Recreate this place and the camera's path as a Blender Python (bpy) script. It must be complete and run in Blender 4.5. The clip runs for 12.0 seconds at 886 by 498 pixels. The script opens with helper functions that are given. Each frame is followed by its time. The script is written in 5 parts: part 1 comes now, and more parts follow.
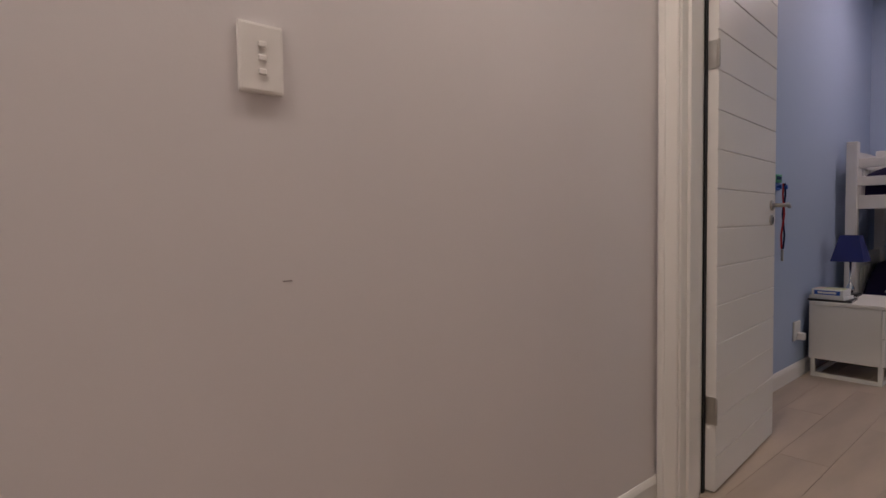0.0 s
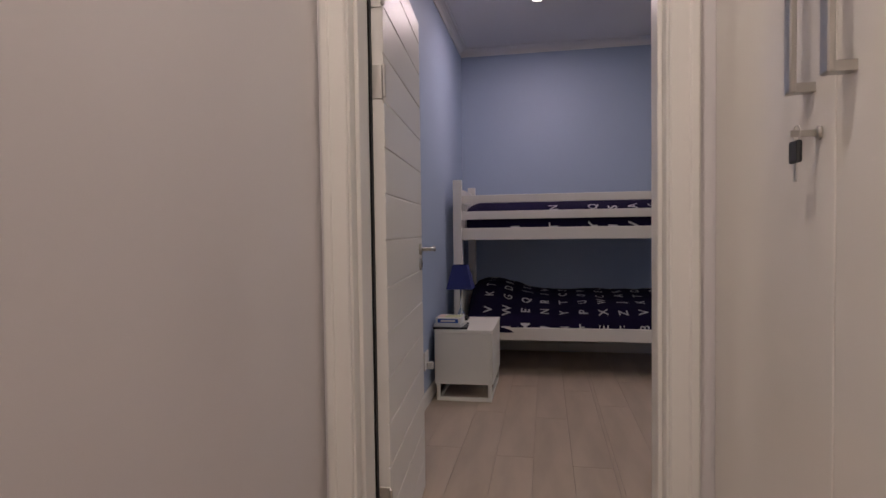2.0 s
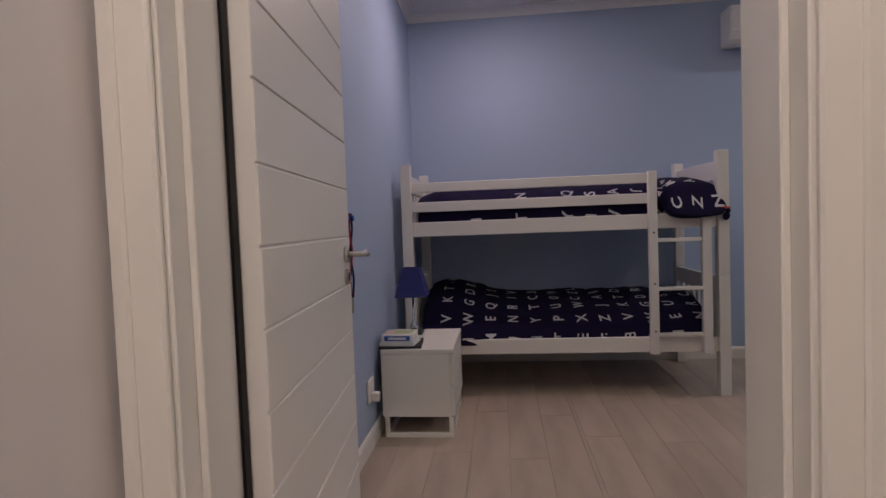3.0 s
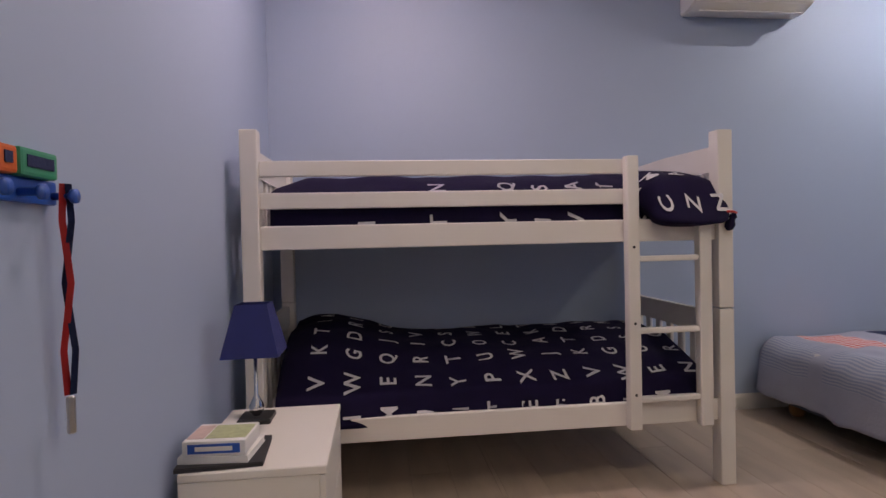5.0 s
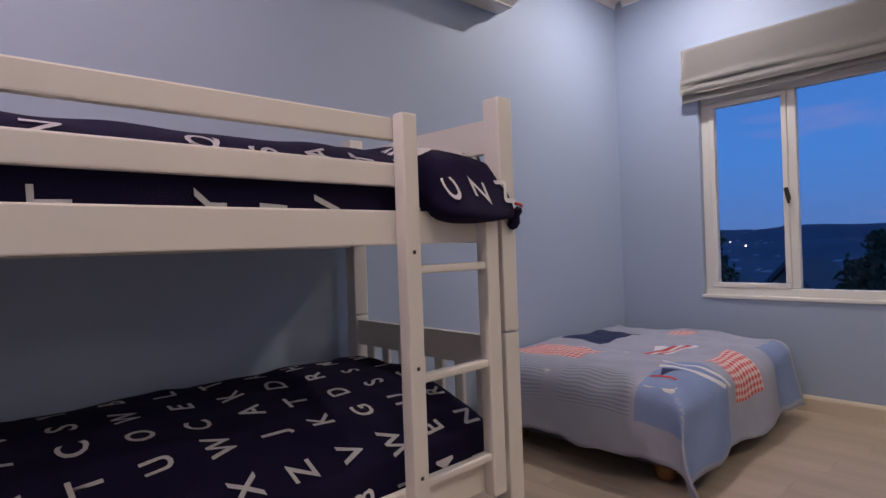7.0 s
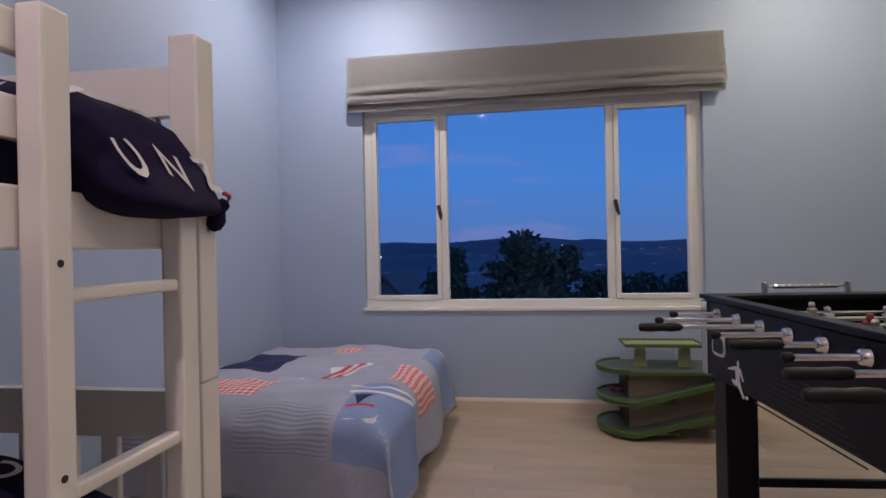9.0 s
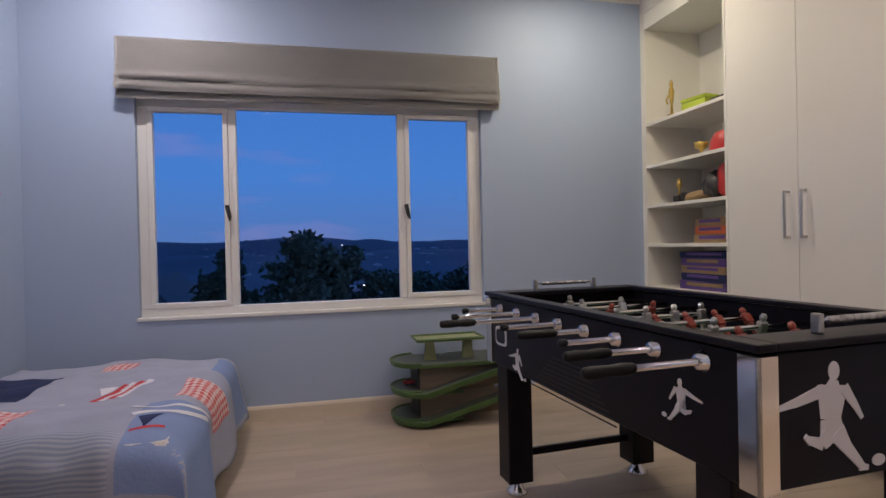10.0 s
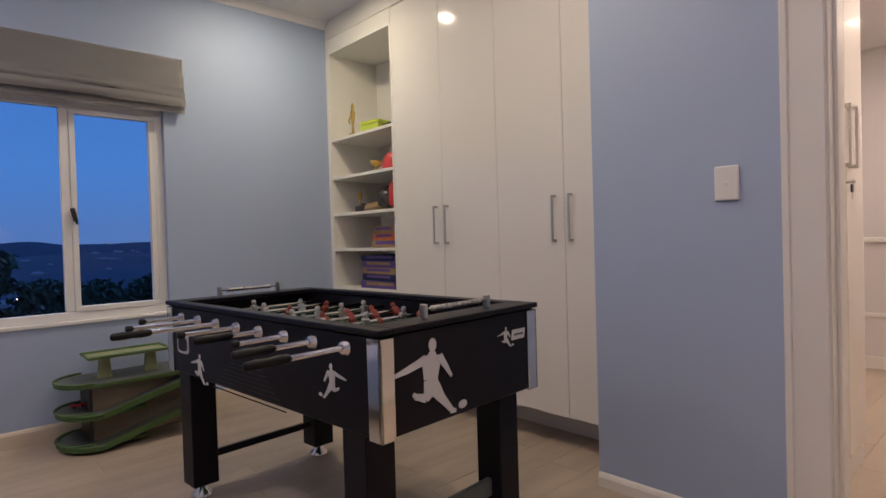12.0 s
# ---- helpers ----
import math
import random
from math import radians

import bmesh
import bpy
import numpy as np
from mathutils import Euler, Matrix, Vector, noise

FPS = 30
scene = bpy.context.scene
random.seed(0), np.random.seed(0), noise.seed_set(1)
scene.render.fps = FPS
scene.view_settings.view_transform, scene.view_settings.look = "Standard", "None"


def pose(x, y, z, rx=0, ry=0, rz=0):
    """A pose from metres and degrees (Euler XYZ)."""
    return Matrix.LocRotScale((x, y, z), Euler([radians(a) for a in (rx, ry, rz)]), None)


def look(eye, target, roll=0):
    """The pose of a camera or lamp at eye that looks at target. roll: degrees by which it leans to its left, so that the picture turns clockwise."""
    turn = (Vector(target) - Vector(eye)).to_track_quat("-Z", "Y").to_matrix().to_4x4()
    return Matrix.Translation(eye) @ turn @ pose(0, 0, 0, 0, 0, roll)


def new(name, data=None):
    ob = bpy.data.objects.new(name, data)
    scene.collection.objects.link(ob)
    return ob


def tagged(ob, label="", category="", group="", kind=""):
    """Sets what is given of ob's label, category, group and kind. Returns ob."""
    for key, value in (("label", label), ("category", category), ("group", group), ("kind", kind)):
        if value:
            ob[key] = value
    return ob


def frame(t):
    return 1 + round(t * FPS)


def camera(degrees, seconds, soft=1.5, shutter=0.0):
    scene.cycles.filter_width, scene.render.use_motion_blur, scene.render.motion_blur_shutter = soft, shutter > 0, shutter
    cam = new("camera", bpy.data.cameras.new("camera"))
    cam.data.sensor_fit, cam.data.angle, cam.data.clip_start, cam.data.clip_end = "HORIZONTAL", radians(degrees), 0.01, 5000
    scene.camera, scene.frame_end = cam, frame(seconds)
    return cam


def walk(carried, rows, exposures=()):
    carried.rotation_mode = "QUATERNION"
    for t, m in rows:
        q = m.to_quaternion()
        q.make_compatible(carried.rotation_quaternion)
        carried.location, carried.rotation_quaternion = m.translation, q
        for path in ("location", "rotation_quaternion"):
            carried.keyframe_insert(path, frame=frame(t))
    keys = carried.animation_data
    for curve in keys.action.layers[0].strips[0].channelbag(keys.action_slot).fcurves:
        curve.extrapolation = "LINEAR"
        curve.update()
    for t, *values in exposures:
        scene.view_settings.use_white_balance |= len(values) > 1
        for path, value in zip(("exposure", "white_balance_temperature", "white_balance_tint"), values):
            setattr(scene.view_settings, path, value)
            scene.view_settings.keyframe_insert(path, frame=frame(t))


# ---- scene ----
cam = camera(76.8, 12.0)
PATH = [
    (0, (0.284, 0.034, 1.005), (1.604, 1.534, 0.912), -0.8),
    (0.5, (0.398, 0.229, 1.067), (1.994, 1.431, 0.993), -1.3),
    (1, (0.454, 0.312, 1.123), (2.195, 1.294, 1.06), -0.8),
    (1.5, (0.522, 0.409, 1.145), (2.416, 1.049, 1.082), -0.9),
    (2, (0.714, 0.413, 1.141), (2.68, 0.775, 1.075), -0.8),
    (2.5, (1.011, 0.404, 1.144), (2.991, 0.682, 1.076), -0.7),
    (2.7, (1.189, 0.432, 1.145), (3.172, 0.681, 1.064), -1.5),
    (4.3, (2.351, 0.599, 1.09), (4.35, 0.622, 1.051), -1.3),
    (4.5, (2.48, 0.598, 1.094), (4.48, 0.566, 1.059), -1.4),
    (5, (2.813, 0.607, 1.091), (4.799, 0.374, 1.056), -1.3),
    (5.5, (3.095, 0.603, 1.061), (5.043, 0.15, 1.053), -1.3),
    (6, (3.404, 0.602, 1.057), (5.244, -0.182, 1.051), -1.3),
    (6.5, (3.665, 0.572, 1.046), (5.319, -0.552, 1.042), -1.0),
    (6.7, (3.749, 0.547, 1.049), (5.335, -0.671, 1.046), -1.6),
    (8.3, (4.197, 0.409, 1.054), (4.943, -1.447, 1.047), -0.7),
    (8.5, (4.252, 0.354, 1.056), (4.879, -1.545, 1.053), -1.0),
    (9, (4.339, 0.277, 1.049), (4.651, -1.699, 1.051), -1.2),
    (9.5, (4.411, 0.264, 1.037), (4.314, -1.733, 1.043), -1.1),
    (10, (4.437, 0.322, 1.066), (3.977, -1.625, 1.051), -1.3),
    (10.5, (4.433, 0.377, 1.071), (3.725, -1.494, 1.053), -1.4),
    (11, (4.423, 0.447, 1.077), (3.489, -1.321, 1.058), -1.6),
    (11.5, (4.432, 0.534, 1.086), (3.293, -1.111, 1.056), -1.7),
    (12, (4.451, 0.599, 1.093), (3.098, -0.873, 1.056), -1.7),
]
walk(cam, [(t, look(eye, target, roll)) for t, eye, target, roll in PATH],
     [(0, -0.74, 6250, 11), (2.5, -0.68, 6250, 11), (4.3, -0.08, 6600, 12), (5.5, 0.06, 6700, 13), (9.0, 0.02, 6600, 12), (12.0, 0.0, 6800, 13)])

# ---- light ----
world = bpy.data.worlds.new("dusk")
scene.world = world
world.use_nodes = True
wn, wl = world.node_tree.nodes, world.node_tree.links
wbg = wn["Background"]
wco = wn.new("ShaderNodeTexCoord")
wsep = wn.new("ShaderNodeSeparateXYZ")
wl.new(wco.outputs["Generated"], wsep.inputs[0])
wramp = wn.new("ShaderNodeValToRGB")
wramp.color_ramp.elements[0].position, wramp.color_ramp.elements[0].color = 0.0, (0.085, 0.19, 0.50, 1)
wramp.color_ramp.elements[1].position, wramp.color_ramp.elements[1].color = 0.45, (0.04, 0.17, 0.62, 1)
mid = wramp.color_ramp.elements.new(0.12)
mid.color = (0.06, 0.22, 0.66, 1)
wl.new(wsep.outputs["Z"], wramp.inputs[0])
wmap = wn.new("ShaderNodeMapping")
wmap.inputs["Scale"].default_value = (2.0, 2.0, 11.0)
wl.new(wco.outputs["Generated"], wmap.inputs[0])
wnoise = wn.new("ShaderNodeTexNoise")
wnoise.inputs["Scale"].default_value, wnoise.inputs["Detail"].default_value = 1.7, 5
wl.new(wmap.outputs[0], wnoise.inputs["Vector"])
wcl = wn.new("ShaderNodeValToRGB")
wcl.color_ramp.elements[0].position, wcl.color_ramp.elements[1].position = 0.60, 0.9
wl.new(wnoise.outputs["Fac"], wcl.inputs[0])
wmix = wn.new("ShaderNodeMixRGB")
wmix.inputs["Color2"].default_value = (0.24, 0.24, 0.55, 1)
wl.new(wcl.outputs[0], wmix.inputs["Fac"])
wl.new(wramp.outputs[0], wmix.inputs["Color1"])
wl.new(wmix.outputs[0], wbg.inputs["Color"])
wbg.inputs["Strength"].default_value = 0.93

CEIL = 2.84
# the fifth is an unseen fill, added for brightness; the fourth's place is guessed
ROOM_LIGHTS = [(4.95, 0.46), (5.3, -2.62), (2.75, -2.6), (3.05, -0.95), (3.9, 0.15)]
HALL_LIGHTS = [(1.25, 0.62), (-0.1, 0.62), (-1.4, 0.3)]
ROOM_POWER, HALL_POWER = 14.8, 19.5
ROOM_SHARE = [1.24, 1.15, 0.93, 0.78, 0.38]
ROOM_TINTS = [(1.0, 0.77, 0.77), (0.97, 0.90, 0.89), (1.0, 0.90, 0.70), (1.0, 0.86, 0.69), (1.0, 0.83, 0.78)]
HALL_TINT = (1.0, 0.835, 0.725)


def lamp_disc(x, y, power, tint):
    data = bpy.data.lights.new("downlight_or_fill", "AREA")
    data.shape, data.size, data.energy, data.color = "DISK", 0.055, power, tint
    data.spread = radians(180)
    ob = new("downlight_or_fill", data)
    ob.matrix_world = pose(x, y, CEIL - 0.014)
    return ob


for (x, y), share, tint in zip(ROOM_LIGHTS, ROOM_SHARE, ROOM_TINTS):
    lamp_disc(x, y, ROOM_POWER * share, tint)
for x, y in HALL_LIGHTS:
    lamp_disc(x, y, HALL_POWER, HALL_TINT)


# ---- materials ----
def mat(name, color, rough=0.5, metal=0.0, var=0.06, scale=6.0, bump=0.0, bscale=120.0, coat=0.0, emit=0.0, spec=0.5, stretch=(1, 1, 1), island=0.0):
    m = bpy.data.materials.new(name)
    m.use_nodes = True
    n, l = m.node_tree.nodes, m.node_tree.links
    b = n["Principled BSDF"]
    b.inputs["Roughness"].default_value, b.inputs["Metallic"].default_value = rough, metal
    b.inputs["Coat Weight"].default_value = coat
    b.inputs["Specular IOR Level"].default_value = spec
    co = n.new("ShaderNodeTexCoord")
    mp = n.new("ShaderNodeMapping")
    mp.inputs["Scale"].default_value = stretch
    l.new(co.outputs["Object"], mp.inputs[0])
    big = n.new("ShaderNodeTexNoise")
    big.inputs["Scale"].default_value, big.inputs["Detail"].default_value = scale, 6
    l.new(mp.outputs[0], big.inputs["Vector"])
    mix = n.new("ShaderNodeMixRGB")
    mix.inputs["Color1"].default_value = tuple(min(1, c * (1 - var)) for c in color) + (1,)
    mix.inputs["Color2"].default_value = tuple(min(1, c * (1 + var)) for c in color) + (1,)
    l.new(big.outputs["Fac"], mix.inputs["Fac"])
    out = mix.outputs[0]
    if island:
        info = n.new("ShaderNodeObjectInfo")
        hsv = n.new("ShaderNodeHueSaturation")
        ma = n.new("ShaderNodeMath")
        ma.operation = "MULTIPLY_ADD"
        ma.inputs[1].default_value, ma.inputs[2].default_value = island, 1 - island / 2
        l.new(info.outputs["Random"], ma.inputs[0])
        l.new(ma.outputs[0], hsv.inputs["Value"])
        l.new(out, hsv.inputs["Color"])
        out = hsv.outputs[0]
    l.new(out, b.inputs["Base Color"])
    rr = n.new("ShaderNodeMath")
    rr.operation = "MULTIPLY_ADD"
    rr.inputs[1].default_value, rr.inputs[2].default_value = 0.12, rough - 0.06
    l.new(big.outputs["Fac"], rr.inputs[0])
    l.new(rr.outputs[0], b.inputs["Roughness"])
    if bump:
        fine = n.new("ShaderNodeTexNoise")
        fine.inputs["Scale"].default_value, fine.inputs["Detail"].default_value = bscale, 4
        l.new(mp.outputs[0], fine.inputs["Vector"])
        bp = n.new("ShaderNodeBump")
        bp.inputs["Strength"].default_value, bp.inputs["Distance"].default_value = bump, 0.004
        l.new(fine.outputs["Fac"], bp.inputs["Height"])
        l.new(bp.outputs[0], b.inputs["Normal"])
    if emit:
        b.inputs["Emission Color"].default_value = tuple(color) + (1,)
        b.inputs["Emission Strength"].default_value = emit
    return m


def cloth_pattern(name, a, b_col, kind, size):
    """Woven cloth with a printed gingham ('check') or striped ('stripe') pattern on its UVs, in metres."""
    m = mat(name, a, 0.9, bump=0.35, bscale=260)
    n, l = m.node_tree.nodes, m.node_tree.links
    uv = n.new("ShaderNodeUVMap")
    sep = n.new("ShaderNodeSeparateXYZ")
    l.new(uv.outputs[0], sep.inputs[0])

    def band(sock):
        k = n.new("ShaderNodeMath")
        k.operation = "MULTIPLY"
        k.inputs[1].default_value = 1 / size
        l.new(sock, k.inputs[0])
        f = n.new("ShaderNodeMath")
        f.operation = "FRACT"
        l.new(k.outputs[0], f.inputs[0])
        g = n.new("ShaderNodeMath")
        g.operation = "GREATER_THAN"
        g.inputs[1].default_value = 0.5
        l.new(f.outputs[0], g.inputs[0])
        return g.outputs[0]
    fac = band(sep.outputs["Y"])
    if kind == "check":
        add = n.new("ShaderNodeMath")
        add.operation = "ADD"
        l.new(fac, add.inputs[0])
        l.new(band(sep.outputs["X"]), add.inputs[1])
        half = n.new("ShaderNodeMath")
        half.operation = "MULTIPLY"
        half.inputs[1].default_value = 0.5
        l.new(add.outputs[0], half.inputs[0])
        fac = half.outputs[0]
    mix = n.new("ShaderNodeMixRGB")
    mix.inputs["Color1"].default_value, mix.inputs["Color2"].default_value = (*a, 1), (*b_col, 1)
    l.new(fac, mix.inputs["Fac"])
    l.new(mix.outputs[0], n["Principled BSDF"].inputs["Base Color"])
    return m


M_BLUE = mat("blue_wall_paint", (0.365, 0.445, 0.60), 0.55, var=0.03, scale=1.5, bump=0.12, bscale=300)
M_HALL = mat("white_wall_paint", (0.66, 0.63, 0.63), 0.6, var=0.03, scale=1.5, bump=0.05, bscale=140)
M_CEIL = mat("ceiling_paint", (0.78, 0.76, 0.76), 0.8, var=0.02, scale=2)
M_TRIM = mat("white_trim_gloss", (0.74, 0.72, 0.68), 0.35, var=0.015, scale=8, bump=0.02, bscale=40)
M_DOOR = mat("white_door_paint", (0.74, 0.72, 0.69), 0.4, var=0.03, scale=5, bump=0.05, bscale=60)
M_CUP = mat("white_cupboard_melamine", (0.74, 0.71, 0.66), 0.10, spec=0.3, var=0.02, scale=3)
M_SHELF = mat("white_shelf_board", (0.74, 0.72, 0.66), 0.45, var=0.02, scale=5)
M_BED = mat("white_painted_wood", (0.74, 0.71, 0.67), 0.38, var=0.05, scale=4, bump=0.08, bscale=25, stretch=(1, 0.15, 1))
M_STEEL = mat("brushed_steel", (0.55, 0.53, 0.5), 0.32, 1.0, var=0.08, scale=30)
M_CHROME = mat("chrome", (0.75, 0.74, 0.73), 0.12, 1.0, var=0.04, scale=20)
M_BLACK = mat("black_laminate", (0.006, 0.005, 0.009), 0.40, spec=0.2, var=0.2, scale=9)
M_RUBBER = mat("black_rubber", (0.007, 0.007, 0.008), 0.5, spec=0.25, var=0.15, scale=30, bump=0.1)
M_PRINT = mat("pale_grey_print", (0.62, 0.61, 0.6), 0.5, var=0.05, scale=12)
M_PITCH = mat("pitch_green", (0.03, 0.06, 0.04), 0.5, var=0.15, scale=10)
M_NAVY = mat("navy_cotton", (0.010, 0.007, 0.030), 0.92, spec=0.15, var=0.25, scale=14, bump=0.4, bscale=220)
M_LETTER = mat("white_textile_print", (0.54, 0.53, 0.55), 0.9, var=0.12, scale=60)
M_SHADE = mat("navy_lampshade_fabric", (0.018, 0.026, 0.14), 0.85, var=0.15, scale=20, bump=0.3, bscale=400)
M_MATT = mat("white_mattress_ticking", (0.6, 0.58, 0.56), 0.9, var=0.06, scale=12, bump=0.3)
M_BOXD = mat("dark_blue_bed_base", (0.05, 0.06, 0.10), 0.9, var=0.2, scale=20, bump=0.3)
M_WOODFOOT = mat("stained_wood_foot", (0.30, 0.14, 0.05), 0.5, var=0.3, scale=15)
M_QUILT = mat("pale_blue_quilt", (0.345, 0.36, 0.455), 0.95, var=0.10, scale=9, bump=0.6, bscale=70)
M_QUILTB = mat("mid_blue_quilt", (0.21, 0.285, 0.49), 0.95, var=0.12, scale=9, bump=0.6, bscale=70)
M_QNAVY = mat("navy_applique", (0.015, 0.025, 0.085), 0.95, var=0.2, scale=9, bump=0.4)
M_QWHITE = mat("white_applique", (0.68, 0.68, 0.7), 0.95, var=0.08, scale=20, bump=0.3)
M_QRED = mat("red_applique", (0.55, 0.05, 0.05), 0.95, var=0.15, scale=20, bump=0.3)
M_GING = cloth_pattern("red_gingham", (0.58, 0.07, 0.06), (0.72, 0.6, 0.58), "check", 0.032)
M_STRIPE = cloth_pattern("grey_striped_cloth", (0.27, 0.30, 0.41), (0.39, 0.41, 0.49), "stripe", 0.017)
M_BLIND = mat("grey_linen_blind", (0.41, 0.395, 0.385), 0.95, var=0.08, scale=3, bump=0.35, bscale=350, stretch=(1, 1, 3))
M_ALU = mat("white_window_aluminium", (0.72, 0.71, 0.69), 0.35, var=0.03, scale=10)
M_GREEN = mat("green_plywood_edge", (0.058, 0.118, 0.032), 0.45, var=0.15, scale=12)
M_GREENL = mat("pale_green_panel", (0.27, 0.30, 0.15), 0.5, var=0.1, scale=12)
M_GREY = mat("grey_road_print", (0.09, 0.105, 0.10), 0.55, var=0.2, scale=10)
M_PLY = mat("plywood_wall", (0.21, 0.17, 0.12), 0.55, var=0.2, scale=8, stretch=(1, 1, 6))
M_PLASTIC = mat("white_plastic", (0.75, 0.73, 0.70), 0.3, var=0.02, scale=9)
M_DKPL = mat("dark_plastic", (0.02, 0.02, 0.022), 0.4, var=0.15, scale=20)
M_RED = mat("red_plastic", (0.5, 0.03, 0.03), 0.4, var=0.15, scale=20)
M_BLUEP = mat("blue_plastic", (0.02, 0.09, 0.42), 0.35, var=0.1, scale=20)
M_SKYP = mat("light_blue_plastic", (0.06, 0.27, 0.55), 0.35, var=0.1, scale=20)
M_ORANGE = mat("orange_plastic", (0.62, 0.13, 0.03), 0.4, var=0.1, scale=20)
M_TEAL = mat("green_plastic", (0.04, 0.27, 0.15), 0.4, var=0.1, scale=20)
M_GOLD = mat("gold_plastic", (0.55, 0.38, 0.10), 0.3, 0.7, var=0.2, scale=20)
M_LIME = mat("lime_tin", (0.42, 0.52, 0.05), 0.4, var=0.1, scale=20)
M_TAN = mat("tan_leather", (0.30, 0.20, 0.10), 0.7, var=0.3, scale=25, bump=0.3)
M_PAPER = mat("white_paper", (0.7, 0.7, 0.68), 0.8, var=0.05, scale=30)
M_PURPLE = mat("purple_card", (0.10, 0.05, 0.22), 0.5, var=0.15, scale=12)
M_GLOW = mat("downlight_lens", (1.0, 0.88, 0.75), 0.4, emit=5.0)
M_GREENRY = mat("dusk_foliage", (0.07, 0.09, 0.055), 0.9, var=0.4, scale=3)
M_HILL = mat("far_hills", (0.065, 0.07, 0.095), 0.95, var=0.5, scale=0.01)
M_ROOF = mat("roof_tiles", (0.09, 0.08, 0.085), 0.8, var=0.2, scale=2)
M_HOUSE = mat("house_plaster", (0.22, 0.18, 0.17), 0.9, var=0.1, scale=2)
M_TOWN = mat("far_white_walls", (0.26, 0.25, 0.27), 0.8)
M_TOWNLIT = mat("far_lit_windows", (1.0, 0.85, 0.7), 0.5, emit=5.0)
M_PLANK = mat("pale_oak_laminate", (0.40, 0.322, 0.252), 0.40, var=0.36, scale=2.6, bump=0.08, bscale=60, stretch=(0.6, 3, 1), island=0.09)
M_SAGE = mat("pale_green_card", (0.40, 0.44, 0.24), 0.5, var=0.35, scale=45)
M_BLUSH = mat("pale_pink_card", (0.56, 0.42, 0.38), 0.5, var=0.25, scale=40)
M_SCUFF = mat("grey_scuff", (0.27, 0.24, 0.24), 0.7)
M_SUB = mat("floor_joint", (0.33, 0.265, 0.205), 0.8)

glass = bpy.data.materials.new("window_glass")
glass.use_nodes = True
gn, gl = glass.node_tree.nodes, glass.node_tree.links
gt, gg, gm = gn.new("ShaderNodeBsdfTransparent"), gn.new("ShaderNodeBsdfGlossy"), gn.new("ShaderNodeMixShader")
gg.inputs["Roughness"].default_value = 0.02
gf = gn.new("ShaderNodeFresnel")
gf.inputs["IOR"].default_value = 1.2
gl.new(gf.outputs[0], gm.inputs[0])
gl.new(gt.outputs[0], gm.inputs[1])
gl.new(gg.outputs[0], gm.inputs[2])
gl.new(gm.outputs[0], gn["Material Output"].inputs[0])


# ---- mesh helpers ----
def finish(name, bm, material, smooth=False):
    me = bpy.data.meshes.new(name)
    bmesh.ops.recalc_face_normals(bm, faces=bm.faces[:])
    bm.to_mesh(me)
    bm.free()
    me.materials.append(material)
    if smooth:
        for p in me.polygons:
            p.use_smooth = True
    return me


def part(name, bm, material, parent, label="", smooth=False, at=None):
    ob = new(name, finish(name, bm, material, smooth))
    ob.parent = parent
    if at is not None:
        ob.matrix_local = at
    return tagged(ob, label) if label else ob


def thing(name, m, label, category, group=""):
    ob = new(name)
    ob.empty_display_size = 0.1
    ob.matrix_world = m
    return tagged(ob, label, category, group)


def solid(name, bm, material, label, category, kind="", smooth=False, group="", m=None):
    ob = new(name, finish(name, bm, material, smooth))
    if m is not None:
        ob.matrix_world = m
    return tagged(ob, label, category, group, kind)


def box(x0, x1, y0, y1, z0, z1, bevel=0.0, bm=None, seg=1):
    """A box between the given limits, its edges bevelled, added to bm."""
    one = bmesh.new()
    bmesh.ops.create_cube(one, size=1)
    for v in one.verts:
        v.co = Vector((x0 + (v.co.x + 0.5) * (x1 - x0), y0 + (v.co.y + 0.5) * (y1 - y0), z0 + (v.co.z + 0.5) * (z1 - z0)))
    if bevel:
        bmesh.ops.bevel(one, geom=one.edges[:], offset=bevel, segments=seg, affect="EDGES", profile=0.6)
    if bm is None:
        return one
    tmp = bpy.data.meshes.new("tmp")
    one.to_mesh(tmp)
    one.free()
    bm.from_mesh(tmp)
    bpy.data.meshes.remove(tmp)
    return bm


def lathe(profile, n=24, bm=None):
    """Turns (radius, height) pairs about z."""
    bm = bm or bmesh.new()
    rings = [[bm.verts.new((r * math.cos(2 * math.pi * i / n), r * math.sin(2 * math.pi * i / n), z)) for i in range(n)] for r, z in profile]
    for a, b in zip(rings, rings[1:]):
        for i in range(n):
            bm.faces.new((a[i], a[(i + 1) % n], b[(i + 1) % n], b[i]))
    bm.faces.new(rings[0])
    bm.faces.new(rings[-1])
    return bm


def tube(points, r, n=10, bm=None):
    """A round bar along points."""
    bm = bm or bmesh.new()
    pts = [Vector(p) for p in points]
    rings = []
    for i, p in enumerate(pts):
        d = (pts[min(i + 1, len(pts) - 1)] - pts[max(i - 1, 0)]).normalized()
        a = d.orthogonal().normalized() if not rings else (last - d * last.dot(d)).normalized()
        last = a
        b = d.cross(a)
        rings.append([bm.verts.new(p + r * (a * math.cos(2 * math.pi * k / n) + b * math.sin(2 * math.pi * k / n))) for k in range(n)])
    for a, b in zip(rings, rings[1:]):
        for k in range(n):
            bm.faces.new((a[k], a[(k + 1) % n], b[(k + 1) % n], b[k]))
    bm.faces.new(rings[0])
    bm.faces.new(rings[-1])
    return bm


